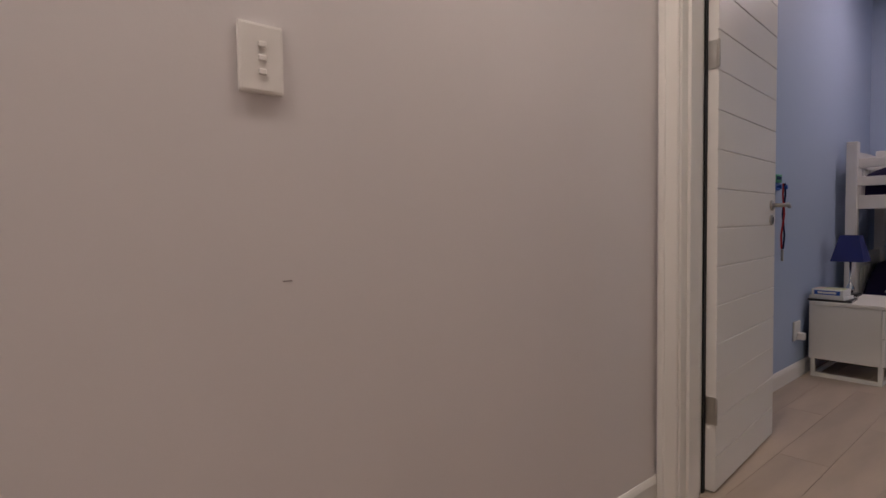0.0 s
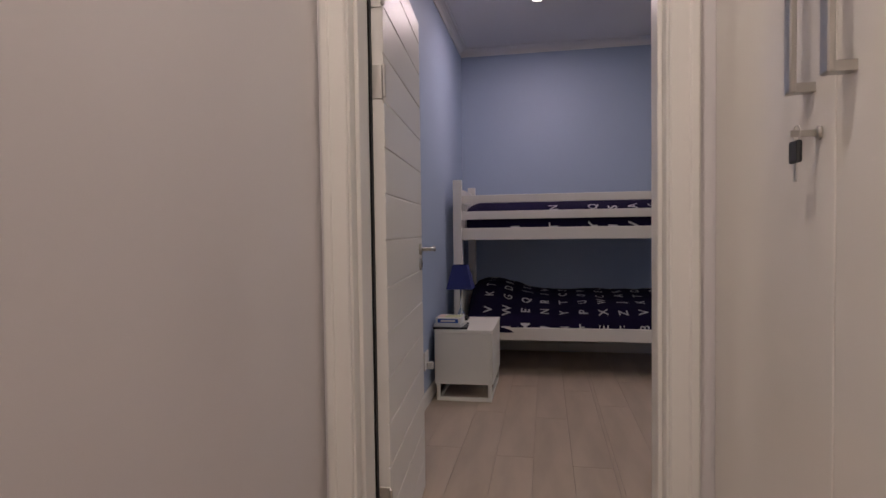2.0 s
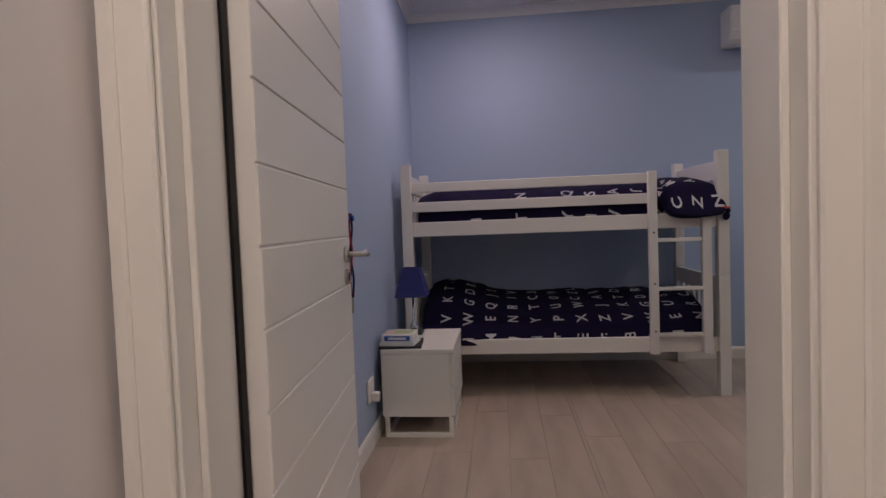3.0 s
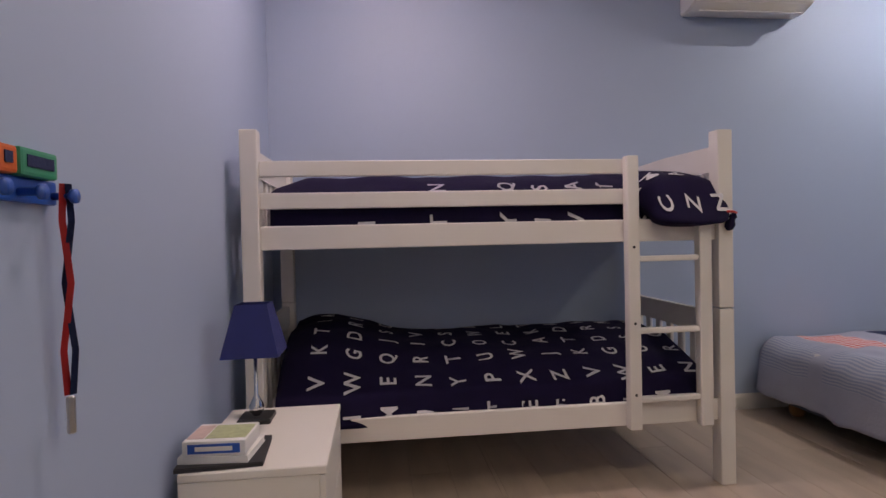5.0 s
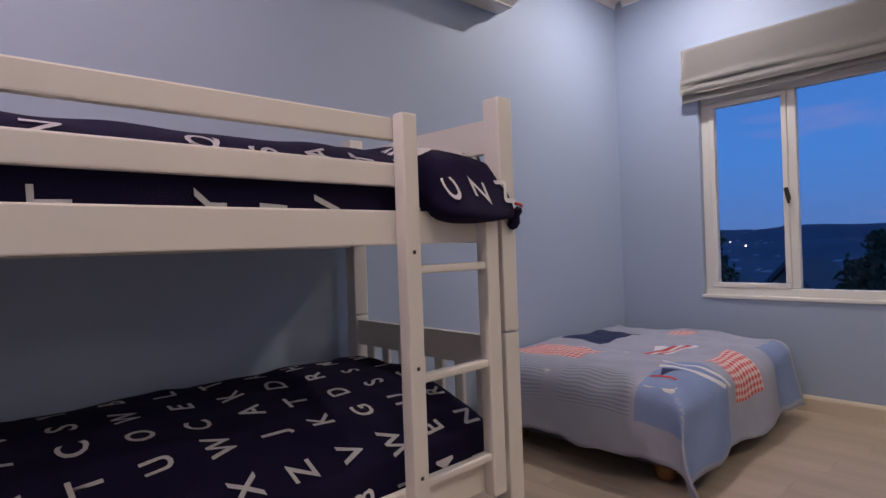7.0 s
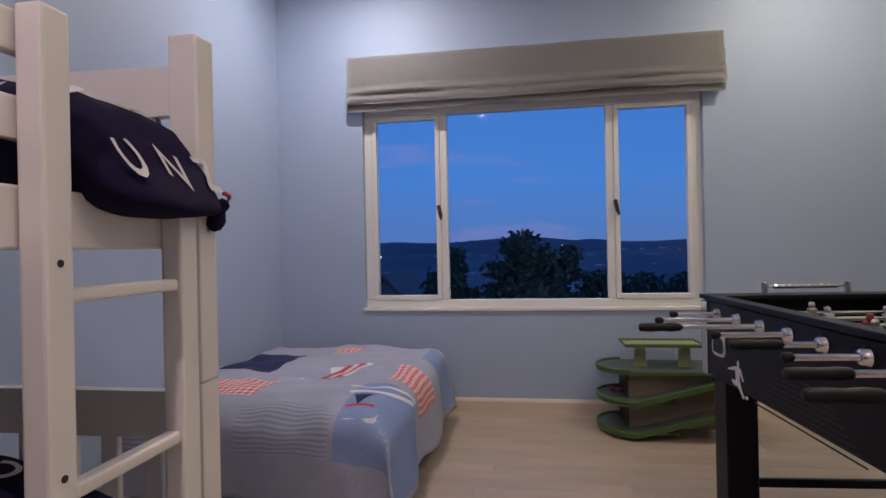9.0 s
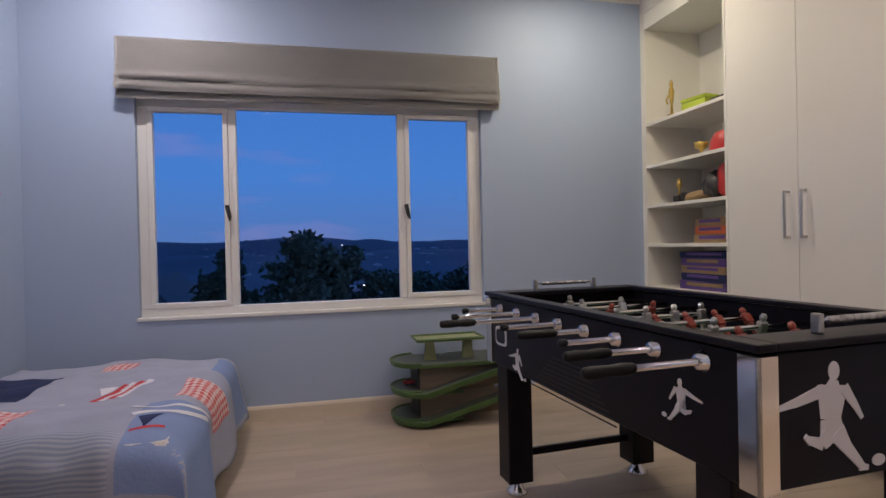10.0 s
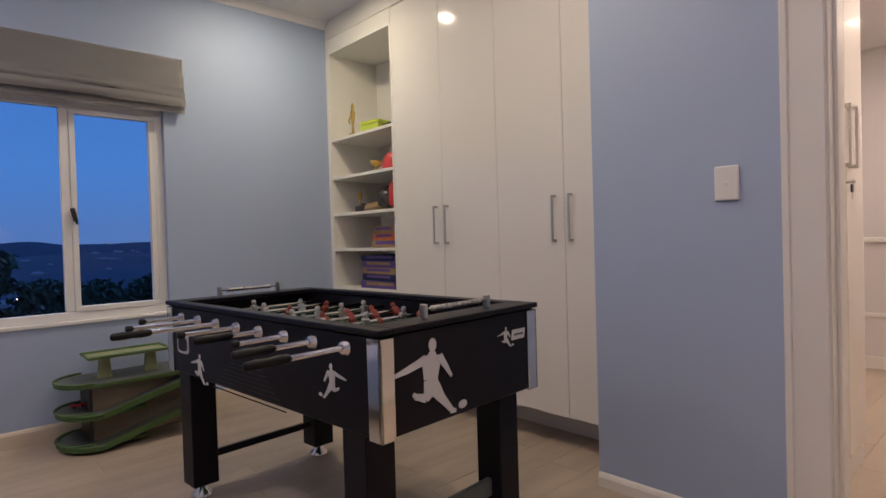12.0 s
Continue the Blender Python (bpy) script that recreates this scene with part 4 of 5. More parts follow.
def flat_box(m, w, d, h, mt, label):
    b = thing("game_box", m, label, "box", "boxed games on the shelf")
    part("tray", box(-w / 2 + 0.002, w / 2 - 0.002, -d / 2 + 0.002, d / 2 - 0.002, 0, h * 0.5), mt, b)
    part("lid", box(-w / 2, w / 2, -d / 2, d / 2, h * 0.35, h, 0.002), mt, b)
    part("label", box(w / 2, w / 2 + 0.0012, -d * 0.35, d * 0.35, h * 0.45, h * 0.85), M_TAN if mt in (M_RED, M_PURPLE) else M_PURPLE, b)


z = 1.04
for h, mt, lb in ((0.055, M_TAN, "brown cardboard box on the shelf"), (0.05, M_ORANGE, "orange and brown boxed game"), (0.05, M_TAN, "flat brown box on the pile")):
    flat_box(pose(X0 - 0.22, -2.71, z, 0, 0, random.uniform(-4, 4)), 0.26, 0.36 - z * 0.05, h, mt, lb)
    z += h + 0.001
z = 0.74
for h, mt, lb in ((0.055, M_PURPLE, "purple boxed board game"), (0.05, M_QNAVY, "dark blue boxed board game"), (0.045, M_TAN, "brown boxed board game"), (0.05, M_PURPLE, "purple boxed game in the pile"), (0.04, M_QNAVY, "blue boxed game on the pile")):
    flat_box(pose(X0 - 0.19, -2.74, z, 0, 0, random.uniform(-4, 4)), 0.28, 0.44, h, mt, lb)
    z += h + 0.001

# hall cupboards, glossy, with a key in the lock
for a, b, c in ((1.583, 1.28, 2.145),):
    hc = thing("hall_cupboard", pose(0, HALL_S, 0), "tall white gloss hall cupboard with a key in its lock", "cupboard")
    part("carcass", box(b, c, -0.66, -0.02, 0.0, 2.79, 0.001), M_SHELF, hc)
    part("plinth", box(b + 0.002, c, -0.019, -0.012, 0.0, 0.10), M_TRIM, hc)
    for x0, x1, hx_ in ((b, a, a - 0.045), (a, c, a + 0.07)):
        dr = part("cupboard_door", box(x0 + 0.0015, x1 - 0.0015, -0.0185, 0.0, 0.104, 2.78, 0.0015), M_CUP, hc)
        hb = box(hx_ - 0.012, hx_ + 0.012, 0.026, 0.036, 1.34, 1.60, 0.002)
        box(hx_ - 0.011, hx_ + 0.011, 0.0, 0.027, 1.341, 1.355, bm=hb)
        box(hx_ - 0.011, hx_ + 0.011, 0.0, 0.027, 1.585, 1.599, bm=hb)
        part("handle", hb, M_STEEL, dr, "brushed steel bar handle")
    lock = part("lock", lathe([(0.010, 0), (0.010, 0.004), (0.007, 0.006)], 18), M_STEEL, hc, "", True, pose(a + 0.045, 0.0, 1.277, -90))
    part("key", box(-0.0012, 0.0012, -0.005, 0.005, 0.0, 0.04, 0.0005), M_STEEL, lock)
ky = thing("key_fob", pose(1.636, HALL_S + 0.030, 1.278), "black-headed spare key hanging from the cupboard lock", "key")
part("ring", tube([(0.012 * math.cos(k * math.pi / 8) - 0.004, 0, 0.012 * math.sin(k * math.pi / 8)) for k in range(17)], 0.0011, 6), M_STEEL, ky, "", True)
part("bow", box(-0.016, 0.016, -0.004, 0.004, -0.044, -0.010, 0.0039, seg=2), M_DKPL, ky, "black plastic key head")
part("blade", box(-0.004, 0.004, -0.001, 0.001, -0.072, -0.044, 0.0006), M_STEEL, ky)

# low landing wall beyond the hall
lw = thing("landing_wall", pose(-0.9, 0, 0), "low white landing wall with a moulded cap", "balustrade")
tagged(lw, kind="structure")
part("wall_body", box(-0.06, 0.06, -1.46, -0.10, 0, 0.97, 0.003), M_HALL, lw)
part("cap", box(-0.085, 0.085, -1.46, -0.075, 0.97, 1.005, 0.008, seg=2), M_TRIM, lw)
part("skirting", box(0.06, 0.074, -1.46, -0.10, 0, 0.095, 0.003), M_TRIM, lw)
part("dado", box(0.06, 0.075, -1.46, -0.10, 0.40, 0.43, 0.003), M_TRIM, lw)

# ---- football table ----
W, L = 0.75, 1.47
ft = thing("football_table", pose(3.582, -0.61, 0, 0, 0, 4.0) @ pose(-W / 2, -L / 2, 0), "black table football table with chrome corners and rods", "football table")
HZ, BZ = 0.853, 0.548
hw_, hl = W / 2, L / 2
part("side_panel", box(-hw_ + 0.012, -hw_ + 0.037, -hl + 0.037, hl - 0.037, BZ, HZ - 0.022, 0.003), M_BLACK, ft)
part("side_panel", box(hw_ - 0.037, hw_ - 0.012, -hl + 0.037, hl - 0.037, BZ, HZ - 0.022, 0.003), M_BLACK, ft)
for s in (-1, 1):
    a, b = sorted((s * (hl - 0.012), s * (hl - 0.037)))
    part("end_panel", box(-hw_ + 0.012, hw_ - 0.012, a, b, BZ, HZ - 0.022, 0.003), M_BLACK, ft)
rim = bmesh.new()
for q in ((-hw_, -hw_ + 0.052, -hl, hl), (hw_ - 0.052, hw_, -hl, hl), (-hw_ + 0.052, hw_ - 0.052, -hl, -hl + 0.11), (-hw_ + 0.052, hw_ - 0.052, hl - 0.11, hl)):
    box(*q, HZ - 0.018, HZ, 0.005, bm=rim, seg=2)
part("top_rim", rim, M_BLACK, ft)
part("pitch", box(-hw_ + 0.038, hw_ - 0.038, -hl + 0.038, hl - 0.038, 0.70, 0.712), M_PITCH, ft, "green printed playing surface")
for k in (-1, 0, 1):
    part("pitch_line", box(-hw_ + 0.05, hw_ - 0.05, k * 0.42 - 0.004, k * 0.42 + 0.004, 0.7125, 0.714), M_PRINT, ft)
for sx in (-1, 1):
    for sy in (-1, 1):
        lx, ly = sx * (hw_ - 0.072), sy * (hl - 0.145)
        lg = bmesh.new()
        box(lx - 0.055, lx + 0.055, ly - 0.055, ly + 0.055, 0.055, BZ + 0.04, 0.004, bm=lg)
        leg = part("leg", lg, M_BLACK, ft)
        part("foot", lathe([(0.048, 0.0), (0.048, 0.006), (0.038, 0.02), (0.022, 0.04), (0.02, 0.056)], 24), M_CHROME, leg, "chrome levelling foot", True, pose(lx, ly, 0))
        cm = bmesh.new()
        ox, oy_ = sx * (hw_ - 0.004), sy * (hl - 0.004)
        x0, x1 = sorted((ox, ox - sx * 0.055))
        y0, y1 = sorted((oy_, oy_ - sy * 0.012))
        box(x0, x1, y0, y1, BZ - 0.005, HZ - 0.024, 0.003, bm=cm)
        x0, x1 = sorted((ox, ox - sx * 0.012))
        y0, y1 = sorted((oy_, oy_ - sy * 0.055))
        box(x0, x1, y0, y1, BZ - 0.005, HZ - 0.024, 0.003, bm=cm)
        part("corner_strip", cm, M_CHROME, ft, "chrome corner strip")
for sy in (-1, 1):
    part("leg_brace", box(-hw_ + 0.12, hw_ - 0.12, sy * (hl - 0.145) - 0.012, sy * (hl - 0.145) + 0.012, 0.15, 0.215 if sy > 0 else 0.18, 0.004), M_GREY if sy > 0 else M_BLACK, ft)
# score rollers at both ends
for sy in (-1, 1):
    y = sy * (hl - 0.055)
    sc = part("score_counter", tube([(-0.15, y, HZ + 0.028), (0.15, y, HZ + 0.028)], 0.004, 8), M_CHROME, ft)
    for x in (-0.15, 0.15):
        part("bracket", box(x - 0.008, x + 0.008, y - 0.012, y + 0.012, HZ, HZ + 0.045, 0.003), M_STEEL, sc)
    for k in range(10):
        part("bead", lathe([(0.006, 0), (0.009, 0.003), (0.009, 0.019), (0.006, 0.022)], 14), M_CHROME if sy < 0 else M_STEEL, sc, "", True, pose(-0.115 + k * 0.0235, y, HZ + 0.028, 0, 90))


def player(col):
    pm = bmesh.new()
    box(-0.009, 0.009, -0.007, 0.007, -0.075, -0.02, 0.003, bm=pm)
    box(-0.014, 0.014, -0.010, 0.010, -0.085, -0.072, 0.003, bm=pm)
    box(-0.015, 0.015, -0.011, 0.011, -0.02, 0.018, 0.004, bm=pm)
    lathe([(0.005, 0.018), (0.010, 0.024), (0.011, 0.032), (0.007, 0.041)], 10, bm=pm)
    return finish("player", pm, col, False)


M_PLRED = mat("red_moulded_plastic", (0.22, 0.035, 0.022), 0.4, var=0.15, scale=30)
P_RED, P_WHITE = player(M_PLRED), player(M_STEEL)
RZ = 0.79
men = [1, 2, 3, 5, 5, 3, 2, 1]
side = [-1, -1, 1, -1, 1, -1, 1, 1]
for k in range(8):
    y = -hl + 0.16 + k * (L - 0.32) / 7
    s = side[k]
    pull = (0.06, -0.04, 0.09, 0.02, -0.05, 0.05, -0.02, 0.03)[k]
    x_h = s * (hw_ + 0.16 + pull)
    x_t = -s * (hw_ + 0.21 - pull)
    rod = part("rod", tube([(x_t, y, RZ), (x_h, y, RZ)], 0.0078, 12), M_CHROME, ft, "chrome rod with moulded players", True)
    part("rod_handle", lathe([(0.010, 0), (0.0125, 0.006), (0.0145, 0.03), (0.012, 0.06), (0.014, 0.09), (0.0125, 0.122), (0.009, 0.128)], 16), M_RUBBER, rod, "black rubber grip", True, pose(x_h - s * 0.02, y, RZ, 0, 90 * s))
    part("end_cap", lathe([(0.0095, 0), (0.012, 0.004), (0.012, 0.02), (0.008, 0.024)], 14), M_RUBBER, rod, "", True, pose(x_t + s * 0.012, y, RZ, 0, -90 * s))
    for sx in (-1, 1):
        part("bearing", lathe([(0.025, 0), (0.025, 0.004), (0.019, 0.008), (0.018, 0.018), (0.010, 0.02)], 20), M_CHROME, ft, "chrome rod bearing", True, pose(sx * (hw_ - 0.012), y, RZ, 0, 90 * sx))
    n = men[k]
    for i in range(n):
        x = (i - (n - 1) / 2) * (0.60 / max(n, 3.2)) + pull * 0.6
        ob = new("player", P_RED if s > 0 else P_WHITE)
        ob.parent = rod
        ob.matrix_local = pose(x, y, RZ, (0, 18, -25, 8, 40, -12, 30, 0)[k] + i * 0.5)


def kicker(scale, mirror=1):
    """A plain kicking silhouette with a ball beside it, flat in x and z."""
    km = bmesh.new()
    layer = [0.0012]

    def limb(x0, z0, w0, x1, z1, w1):
        d = Vector((x1 - x0, z1 - z0)).normalized()
        nx, nz = -d.y, d.x
        layer[0] += 0.00025
        prism([(x0 + nx * w0, z0 + nz * w0), (x0 - nx * w0, z0 - nz * w0), (x1 - nx * w1, z1 - nz * w1), (x1 + nx * w1, z1 + nz * w1)], -layer[0], bm=km)
    limb(0.0, 0.206, 0.046, -0.008, 0.13, 0.030)
    limb(-0.008, 0.132, 0.030, -0.004, 0.088, 0.036)
    limb(0.004, 0.218, 0.012, 0.0, 0.200, 0.024)
    limb(-0.028, 0.197, 0.015, -0.115, 0.176, 0.010)
    limb(-0.113, 0.177, 0.010, -0.172, 0.166, 0.005)
    limb(0.034, 0.197, 0.014, 0.062, 0.160, 0.010)
    limb(0.061, 0.162, 0.010, 0.088, 0.122, 0.005)
    limb(0.008, 0.100, 0.025, 0.040, 0.058, 0.015)
    limb(0.039, 0.060, 0.015, 0.086, 0.010, 0.009)
    limb(0.078, 0.010, 0.009, 0.104, 0.006, 0.006)
    limb(-0.010, 0.098, 0.022, -0.036, 0.076, 0.015)
    limb(-0.034, 0.076, 0.014, -0.074, 0.090, 0.009)
    limb(-0.070, 0.085, 0.009, -0.086, 0.100, 0.006)
    for cx, cz, rx, rz in ((0.004, 0.238, 0.017, 0.022), (0.140, 0.018, 0.021, 0.014)):
        prism([(cx + rx * math.cos(k * math.pi / 8), cz + rz * math.sin(k * math.pi / 8)) for k in range(16)], -0.0016, bm=km)
    for v in km.verts:
        v.co.x *= scale * mirror
        v.co.z *= abs(scale)
    return km


yf = hl - 0.012
part("kicker_print", kicker(0.93), M_PRINT, ft, "pale kicking figure print", at=pose(0.165, yf + 0.0002, 0.56, 0, 0, 180))
logo = part("logo_shape", kicker(0.27), M_PRINT, ft, "small pale grey logo shape", at=pose(-0.195, yf + 0.0002, 0.715, 0, 0, 180))
part("logo_bar", prism([(0.03, 0.02), (0.105, 0.02), (0.112, 0.055), (0.037, 0.055)], -0.0016), M_PRINT, logo)
part("logo_line", prism([(0.045, 0.034), (0.097, 0.034), (0.099, 0.041), (0.047, 0.041)], -0.0008), M_GREY, logo, at=pose(0, -0.0018, 0))
part("kicker_print", kicker(0.42, -1), M_PRINT, ft, "small pale kicking figure print", at=pose(hw_ - 0.0118, 0.50, 0.625, 0, 0, 90))
part("kicker_print", kicker(0.46), M_PRINT, ft, "small pale kicking figure print", at=pose(hw_ - 0.0118, -0.42, 0.53, 0, 0, 90))


def rounded(half_w, half_h, n=24, e=0.45):
    """A rounded rectangle as an outline."""
    pts = []
    for k in range(n):
        a = 2 * math.pi * k / n
        c, d = math.cos(a), math.sin(a)
        pts.append((half_w * math.copysign(abs(c) ** e, c), half_h * math.copysign(abs(d) ** e, d)))
    return pts


gm_ = part("ball_return", prism(rounded(0.056, 0.040), -0.005), M_PRINT, ft, "pale framed ball return", at=pose(hw_ - 0.012, -0.575, 0.675, 0, 0, 90))
part("opening", prism(rounded(0.044, 0.029), -0.0015), M_BLACK, gm_, "dark ball opening", at=pose(0, -0.0052, 0))
M_FAINT = mat("faint_grey_print", (0.028, 0.027, 0.03), 0.45, spec=0.2)
for k in range(9):
    part("print_stripe", box(hw_ - 0.0118, hw_ - 0.0106, -0.30 + 0.02 * k, 0.24 - 0.02 * k, 0.535 + k * 0.016, 0.540 + k * 0.016), M_FAINT, ft)

# toy parking garage
gx, gy = 3.62, -3.06
ga = thing("toy_garage", pose(gx, gy, 0), "green and grey wooden toy parking garage with ramps", "toy garage")


def deck(x0, x1, y0, y1, r, n=8):
    """Outline of a deck with a rounded end towards +x."""
    pts = [(x0, y0), (x1 - r, y0)]
    for k in range(1, n):
        a = -math.pi / 2 + k * math.pi / n
        pts.append((x1 - r + r * math.cos(a), (y0 + y1) / 2 + (y1 - y0) / 2 * math.sin(a)))
    return pts + [(x1 - r, y1), (x0, y1)]


def plate(outline, z0, z1):
    bm = prism(outline, z1 - z0)
    for v in bm.verts:
        v.co = Vector((v.co.x, v.co.z, z0 + v.co.y))
    return bm


for z, x0, x1 in ((0.03, -0.05, 0.36), (0.195, -0.05, 0.36), (0.355, -0.34, 0.36)):
    part("deck", plate(deck(x0, x1, -0.19, 0.17, 0.16), z - 0.012, z + 0.004), M_GREEN, ga, "green-edged deck")
    part("road", plate(deck(x0 + 0.01, x1 - 0.012, -0.178, 0.158, 0.15), z + 0.0045, z + 0.007), M_GREY, ga, "dark grey printed road")
    rail = deck(x0, x1, -0.19, 0.17, 0.16)[1:-1]
    part("kerb", tube([(x, y, z + 0.012) for x, y in rail], 0.007, 8), M_GREEN, ga, "", True)
for z0, h in ((0.037, 0.145), (0.202, 0.14)):
    part("wall_panel", box(-0.34, 0.20, 0.085, 0.10, z0, z0 + h, 0.001), M_PLY, ga, "brown plywood wall")
    part("wall_panel", box(-0.34, 0.20, -0.15, -0.135, z0, z0 + h, 0.001), M_PLY, ga)
    part("pillar", box(0.20, 0.215, -0.15, 0.10, z0, z0 + h, 0.002), M_DKPL, ga)
for za in (0.03, 0.195):
    for y0, y1, mt, nm, lift in ((0.105, 0.225, M_GREY, "ramp", 0.0), (0.225, 0.237, M_GREEN, "ramp_edge", 0.016)):
        part(nm, plate([(-0.56, y0), (0.0, y0), (0.0, y1), (-0.56, y1)], -0.010, 0.004 + lift), mt, ga, at=pose(0.17, 0, za, 0, 15))
    turn = [(0.17 + 0.19 * math.sin(k * math.pi / 16), 0.0 + 0.235 * math.cos(k * math.pi / 16)) for k in range(9)]
    part("turning_deck", plate([(0.17, 0.0)] + turn[::-1], za - 0.013, za + 0.003), M_GREEN, ga)
    part("turning_road", plate([(0.17, 0.0)] + [(x * 0.97, y * 0.95) for x, y in turn[::-1]], za + 0.0032, za + 0.0078), M_GREY, ga)
    part("kerb", tube([(x, y, za + 0.012) for x, y in turn], 0.007, 8), M_GREEN, ga, "", True)
tp = part("roof_deck", plate(deck(-0.20, 0.215, -0.09, 0.11, 0.02), 0.482, 0.492), M_GREENL, ga, "pale green helipad roof")
part("roof_edge", tube([(-0.2, -0.09, 0.495), (0.215, -0.09, 0.495), (0.215, 0.11, 0.495), (-0.2, 0.11, 0.495), (-0.2, -0.09, 0.495)], 0.009, 8), M_GREEN, tp)
for x in (-0.12, 0.12):
    part("roof_post", prism([(x - 0.036, 0.362), (x + 0.036, 0.362), (x + 0.024, 0.484), (x - 0.024, 0.484)], 0.03), M_GREENL, ga)
car = thing("toy_car", pose(gx + 0.25, gy - 0.02, 0.2125), "small red toy car on the garage", "toy")
part("body", box(-0.035, 0.035, -0.016, 0.016, 0.006, 0.022, 0.005, seg=2), M_RED, car)
part("cabin", box(-0.015, 0.02, -0.013, 0.013, 0.022, 0.034, 0.004), M_DKPL, car)
for x in (-0.02, 0.02):
    for y in (-0.016, 0.016):
        part("wheel", lathe([(0.007, -0.003), (0.007, 0.003)], 12), M_RUBBER, car, "", False, pose(x, y, 0.007, 90))

# ---- outside ----
gsz = 900.0
def ground_f(u, v):
    x, y = -gsz + u * 2 * gsz, -6.0 - v ** 2 * 1500
    d = -y
    z = -5.0 - min(d, 120) * 0.10 + max(0.0, d - 260) * 0.016 + max(0, d - 200) / 1300 * 52 * noise.noise(Vector((x * 0.004, y * 0.004, 0)))
    return (x, y, z)


solid("ground", sheet(ground_f, 80, 60), M_HILL, "dark valley and low hills at dusk", "ground", "structure", smooth=True)


def tree(x, y, base, height, spread, seed, label):
    rnd = random.Random(seed)
    t = thing("tree", pose(x, y, base), label, "tree")
    tk = tube([(0, 0, 0), (0.1, 0.05, height * 0.3), (0.0, 0.1, height * 0.6)], 0.22, 10)
    for v in tk.verts:
        k = 1 - 0.6 * v.co.z / height
        v.co.x *= k
        v.co.y *= k
    for k in range(6):
        a = rnd.uniform(0, 6.28)
        tube([(0, 0, height * (0.3 + 0.05 * k)), (math.cos(a) * spread * 0.5, math.sin(a) * spread * 0.5, height * (0.5 + 0.05 * k))], 0.07, 6, bm=tk)
    part("trunk", tk, M_WOODFOOT, t)
    verts, faces = [], []
    for c in range(95):
        a, r = rnd.uniform(0, 6.28), spread * rnd.uniform(0.1, 1.0)
        z = height * rnd.uniform(0.32, 1.0)
        r *= math.sqrt(max(0.05, 1 - ((z / height - 0.55) / 0.5) ** 2))
        cx, cy = r * math.cos(a), r * math.sin(a)
        for q in range(60):
            p = Vector((rnd.gauss(cx, spread * 0.1), rnd.gauss(cy, spread * 0.1), rnd.gauss(z, spread * 0.085)))
            d1 = Vector((rnd.uniform(-1, 1), rnd.uniform(-1, 1), rnd.uniform(-1, 1))).normalized() * 0.16
            d2 = d1.orthogonal().normalized() * 0.09
            i = len(verts)
            verts += [p - d1, p + d2, p + d1, p - d2]
            faces.append((i, i + 1, i + 2, i + 3))
    me = bpy.data.meshes.new("crown")
    me.from_pydata(verts, [], faces)
    me.materials.append(M_GREENRY)
    cr = new("crown", me)
    cr.parent = t
    return t


for i, (x, y, h, s) in enumerate(((4.6, -21, 9.5, 1.75), (3.4, -22, 8.9, 1.5), (7.2, -22, 8.9, 1.1), (8.3, -24, 8.0, 1.5), (1.2, -22, 7.9, 2.2), (-2.0, -24, 7.6, 2.6), (-6.5, -26, 7.4, 3.0), (5.9, -17, 7.2, 1.6), (15.5, -27, 9.6, 1.6), (17.5, -30, 8.4, 2.6))):
    tree(x, y, -8.0, h, s, i + 3, "leafy garden tree dark against the dusk sky")

hs = thing("house", pose(12.2, -29, -7.6), "gabled house with a dark tiled roof below the window", "house")
part("wall", prism([(-2.2, 0), (2.2, 0), (2.2, 4.6), (0, 7.1), (-2.2, 4.6)], -7.0), M_HOUSE, hs)
for s in (-1, 1):
    rf = prism([(0, 7.15), (s * 2.75, 4.05), (s * 2.75, 4.3), (0, 7.42)], -7.6)
    part("roof", rf, M_ROOF, hs, at=pose(0, 0.35, 0))
wn_ = part("window", box(-0.5, 0.5, 0.002, 0.06, 3.2, 4.3, 0.02), M_TRIM, hs)
part("pane", box(-0.42, 0.42, 0.062, 0.066, 3.28, 4.22), M_DKPL, wn_)
hs2 = thing("house", pose(26.0, -46, -9.5), "long low house with a dark hipped roof", "house")
part("wall", box(-9, 9, -4, 4, 0, 4.5), M_HOUSE, hs2)
rb = bmesh.new()
lo = [rb.verts.new(p) for p in ((-9.8, -4.8, 4.5), (9.8, -4.8, 4.5), (9.8, 4.8, 4.5), (-9.8, 4.8, 4.5))]
hi = [rb.verts.new(p) for p in ((-5, 0, 8.2), (5, 0, 8.2))]
for q in ((lo[0], lo[1], hi[1], hi[0]), (lo[2], lo[3], hi[0], hi[1]), (lo[1], lo[2], hi[1]), (lo[3], lo[0], hi[0]), (lo[3], lo[2], lo[1], lo[0])):
    rb.faces.new(q)
part("roof", rb, M_ROOF, hs2)
far_v, far_f, lit_v, lit_f = [], [], [], []
rnd = random.Random(5)
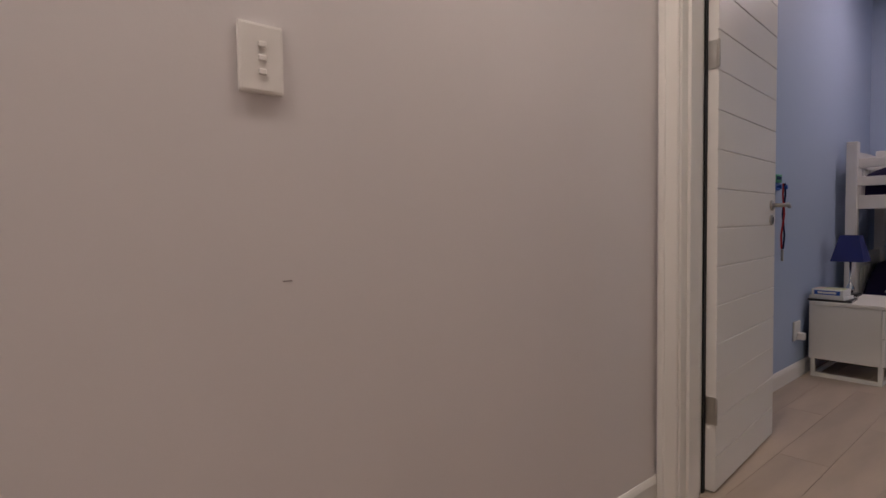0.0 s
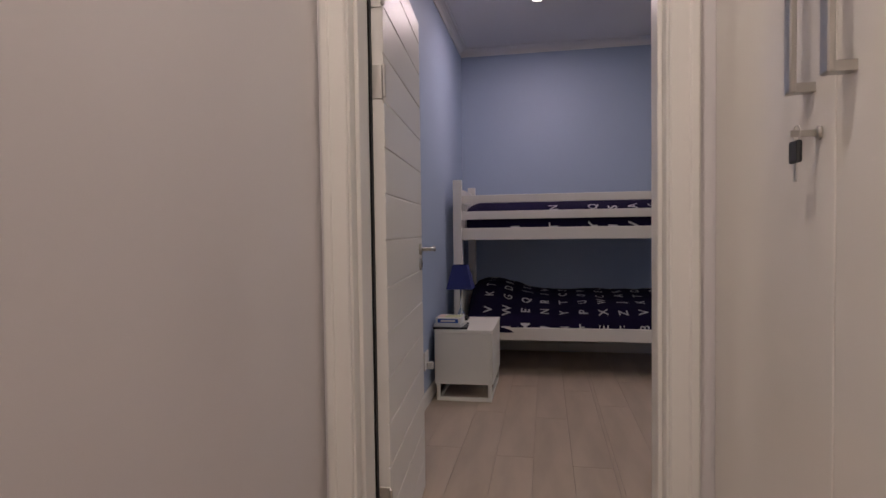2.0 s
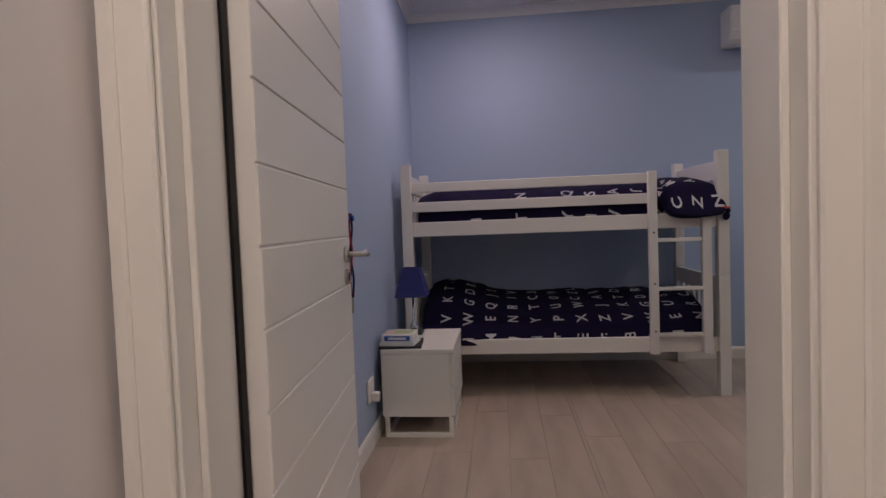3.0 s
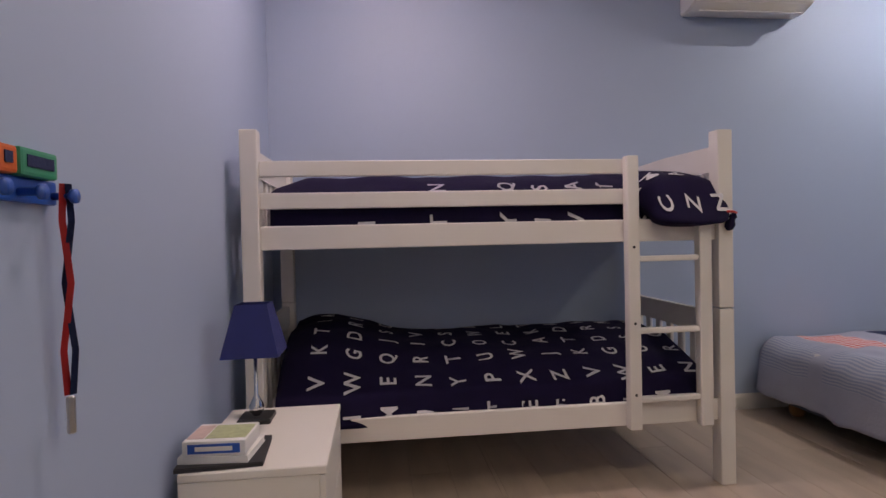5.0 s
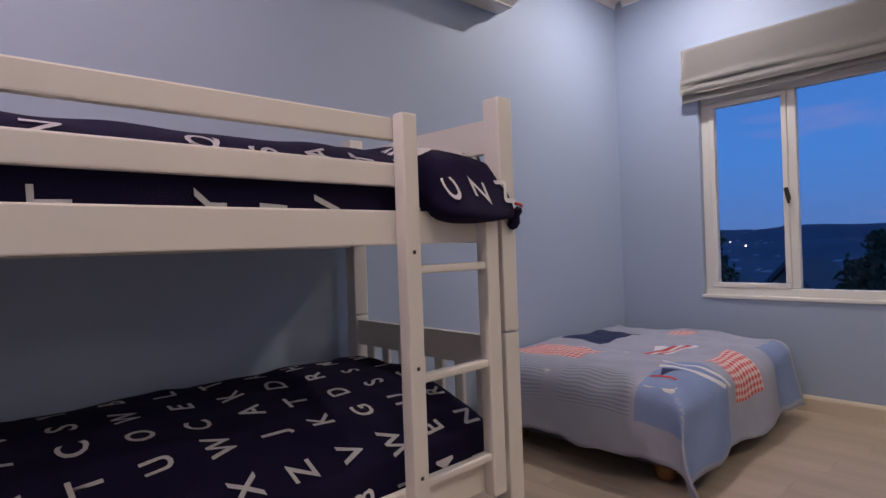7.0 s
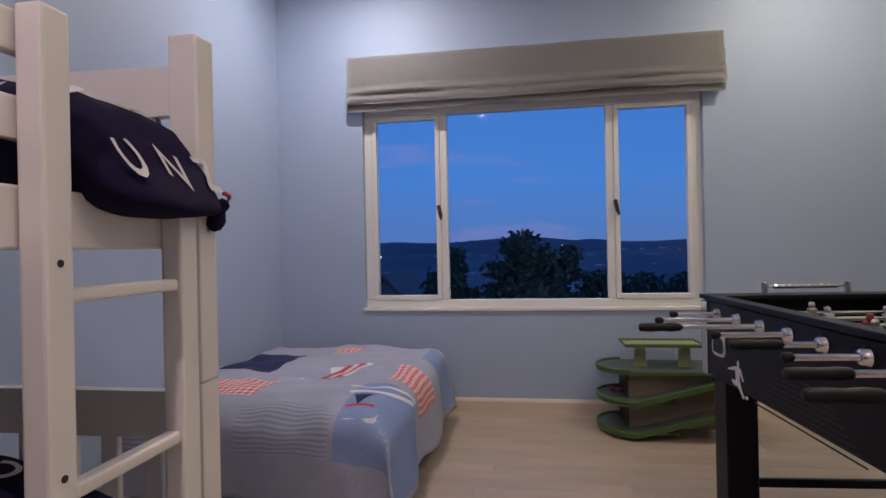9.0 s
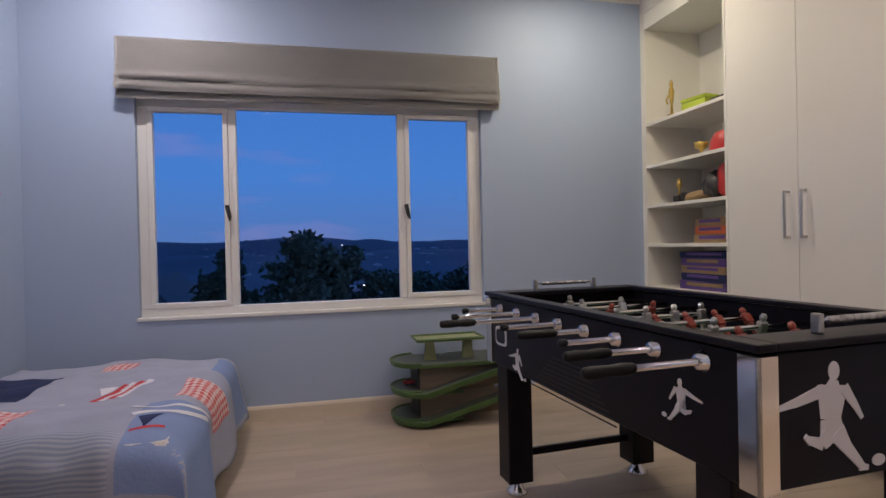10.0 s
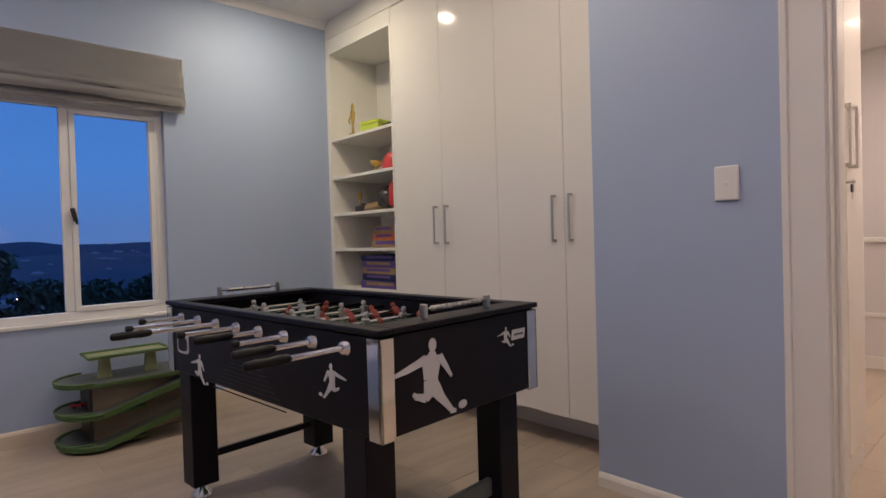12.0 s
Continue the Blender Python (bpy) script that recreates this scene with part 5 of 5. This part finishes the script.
for k in range(280):
    v = rnd.uniform(0.35, 0.9)
    x = rnd.uniform(-420, 420)
    p = ground_f((x + gsz) / (2 * gsz), v)
    w, h = rnd.uniform(1.0, 4.2), rnd.uniform(0.6, 1.4)
    vs, fs = (lit_v, lit_f) if k % 13 == 0 else (far_v, far_f)
    if k % 13 == 0:
        w, h = 1.0, 0.6
    i = len(vs)
    vs += [(p[0] - w, p[1] + 2, p[2] - 1), (p[0] + w, p[1] + 2, p[2] - 1), (p[0] + w, p[1] + 2, p[2] + h), (p[0] - w, p[1] + 2, p[2] + h), (p[0] - w * 0.6, p[1] - 3, p[2] + h * 1.7), (p[0] + w * 0.6, p[1] - 3, p[2] + h * 1.7)]
    fs += [(i, i + 1, i + 2, i + 3), (i + 3, i + 2, i + 5, i + 4)]
for nm, vs, fs, mt, lb in (("distant_houses", far_v, far_f, M_TOWN, "scattered pale houses on the far hills"), ("distant_lights", lit_v, lit_f, M_TOWNLIT, "few lit buildings in the valley")):
    me = bpy.data.meshes.new(nm)
    me.from_pydata(vs, [], fs)
    me.materials.append(mt)
    tagged(new(nm, me), lb, "houses", kind="stuff")

# ---- floor planks ----
PW_, PL_ = 0.188, 1.28
meshes = {}


def plank(x0, x1, y0, y1):
    key = (round(x1 - x0, 3), round(y1 - y0, 3))
    if key not in meshes:
        w, h = key
        meshes[key] = finish("plank", box(-w / 2, w / 2, -h / 2, h / 2, -0.011, 0.0, 0.0007), M_PLANK)
    ob = new("plank", meshes[key])
    ob.parent = floor
    ob.location = ((x0 + x1) / 2, (y0 + y1) / 2, 0)


def lay(ax, bx, ay, by):
    rows = math.ceil((by - ay) / PW_)
    for r in range(rows):
        y0, y1 = ay + r * PW_, min(by, ay + (r + 1) * PW_)
        x = ax - (r * 0.47 % 1) * PL_
        while x < bx - 0.01:
            a, b = max(ax, x), min(bx, x + PL_)
            if b - a > 0.03:
                plank(a + 0.0006, b - 0.0006, y0 + 0.0006, y1 - 0.0006)
            x += PL_


lay(X0 - 0.26, XE, YS, DY0 - 0.02)
lay(XH, XE, DY0 - 0.02, YN)
lay(-2.46, XH, 0.0, HALL_N)
lay(-2.46, 1.28, -1.46, 0.0)
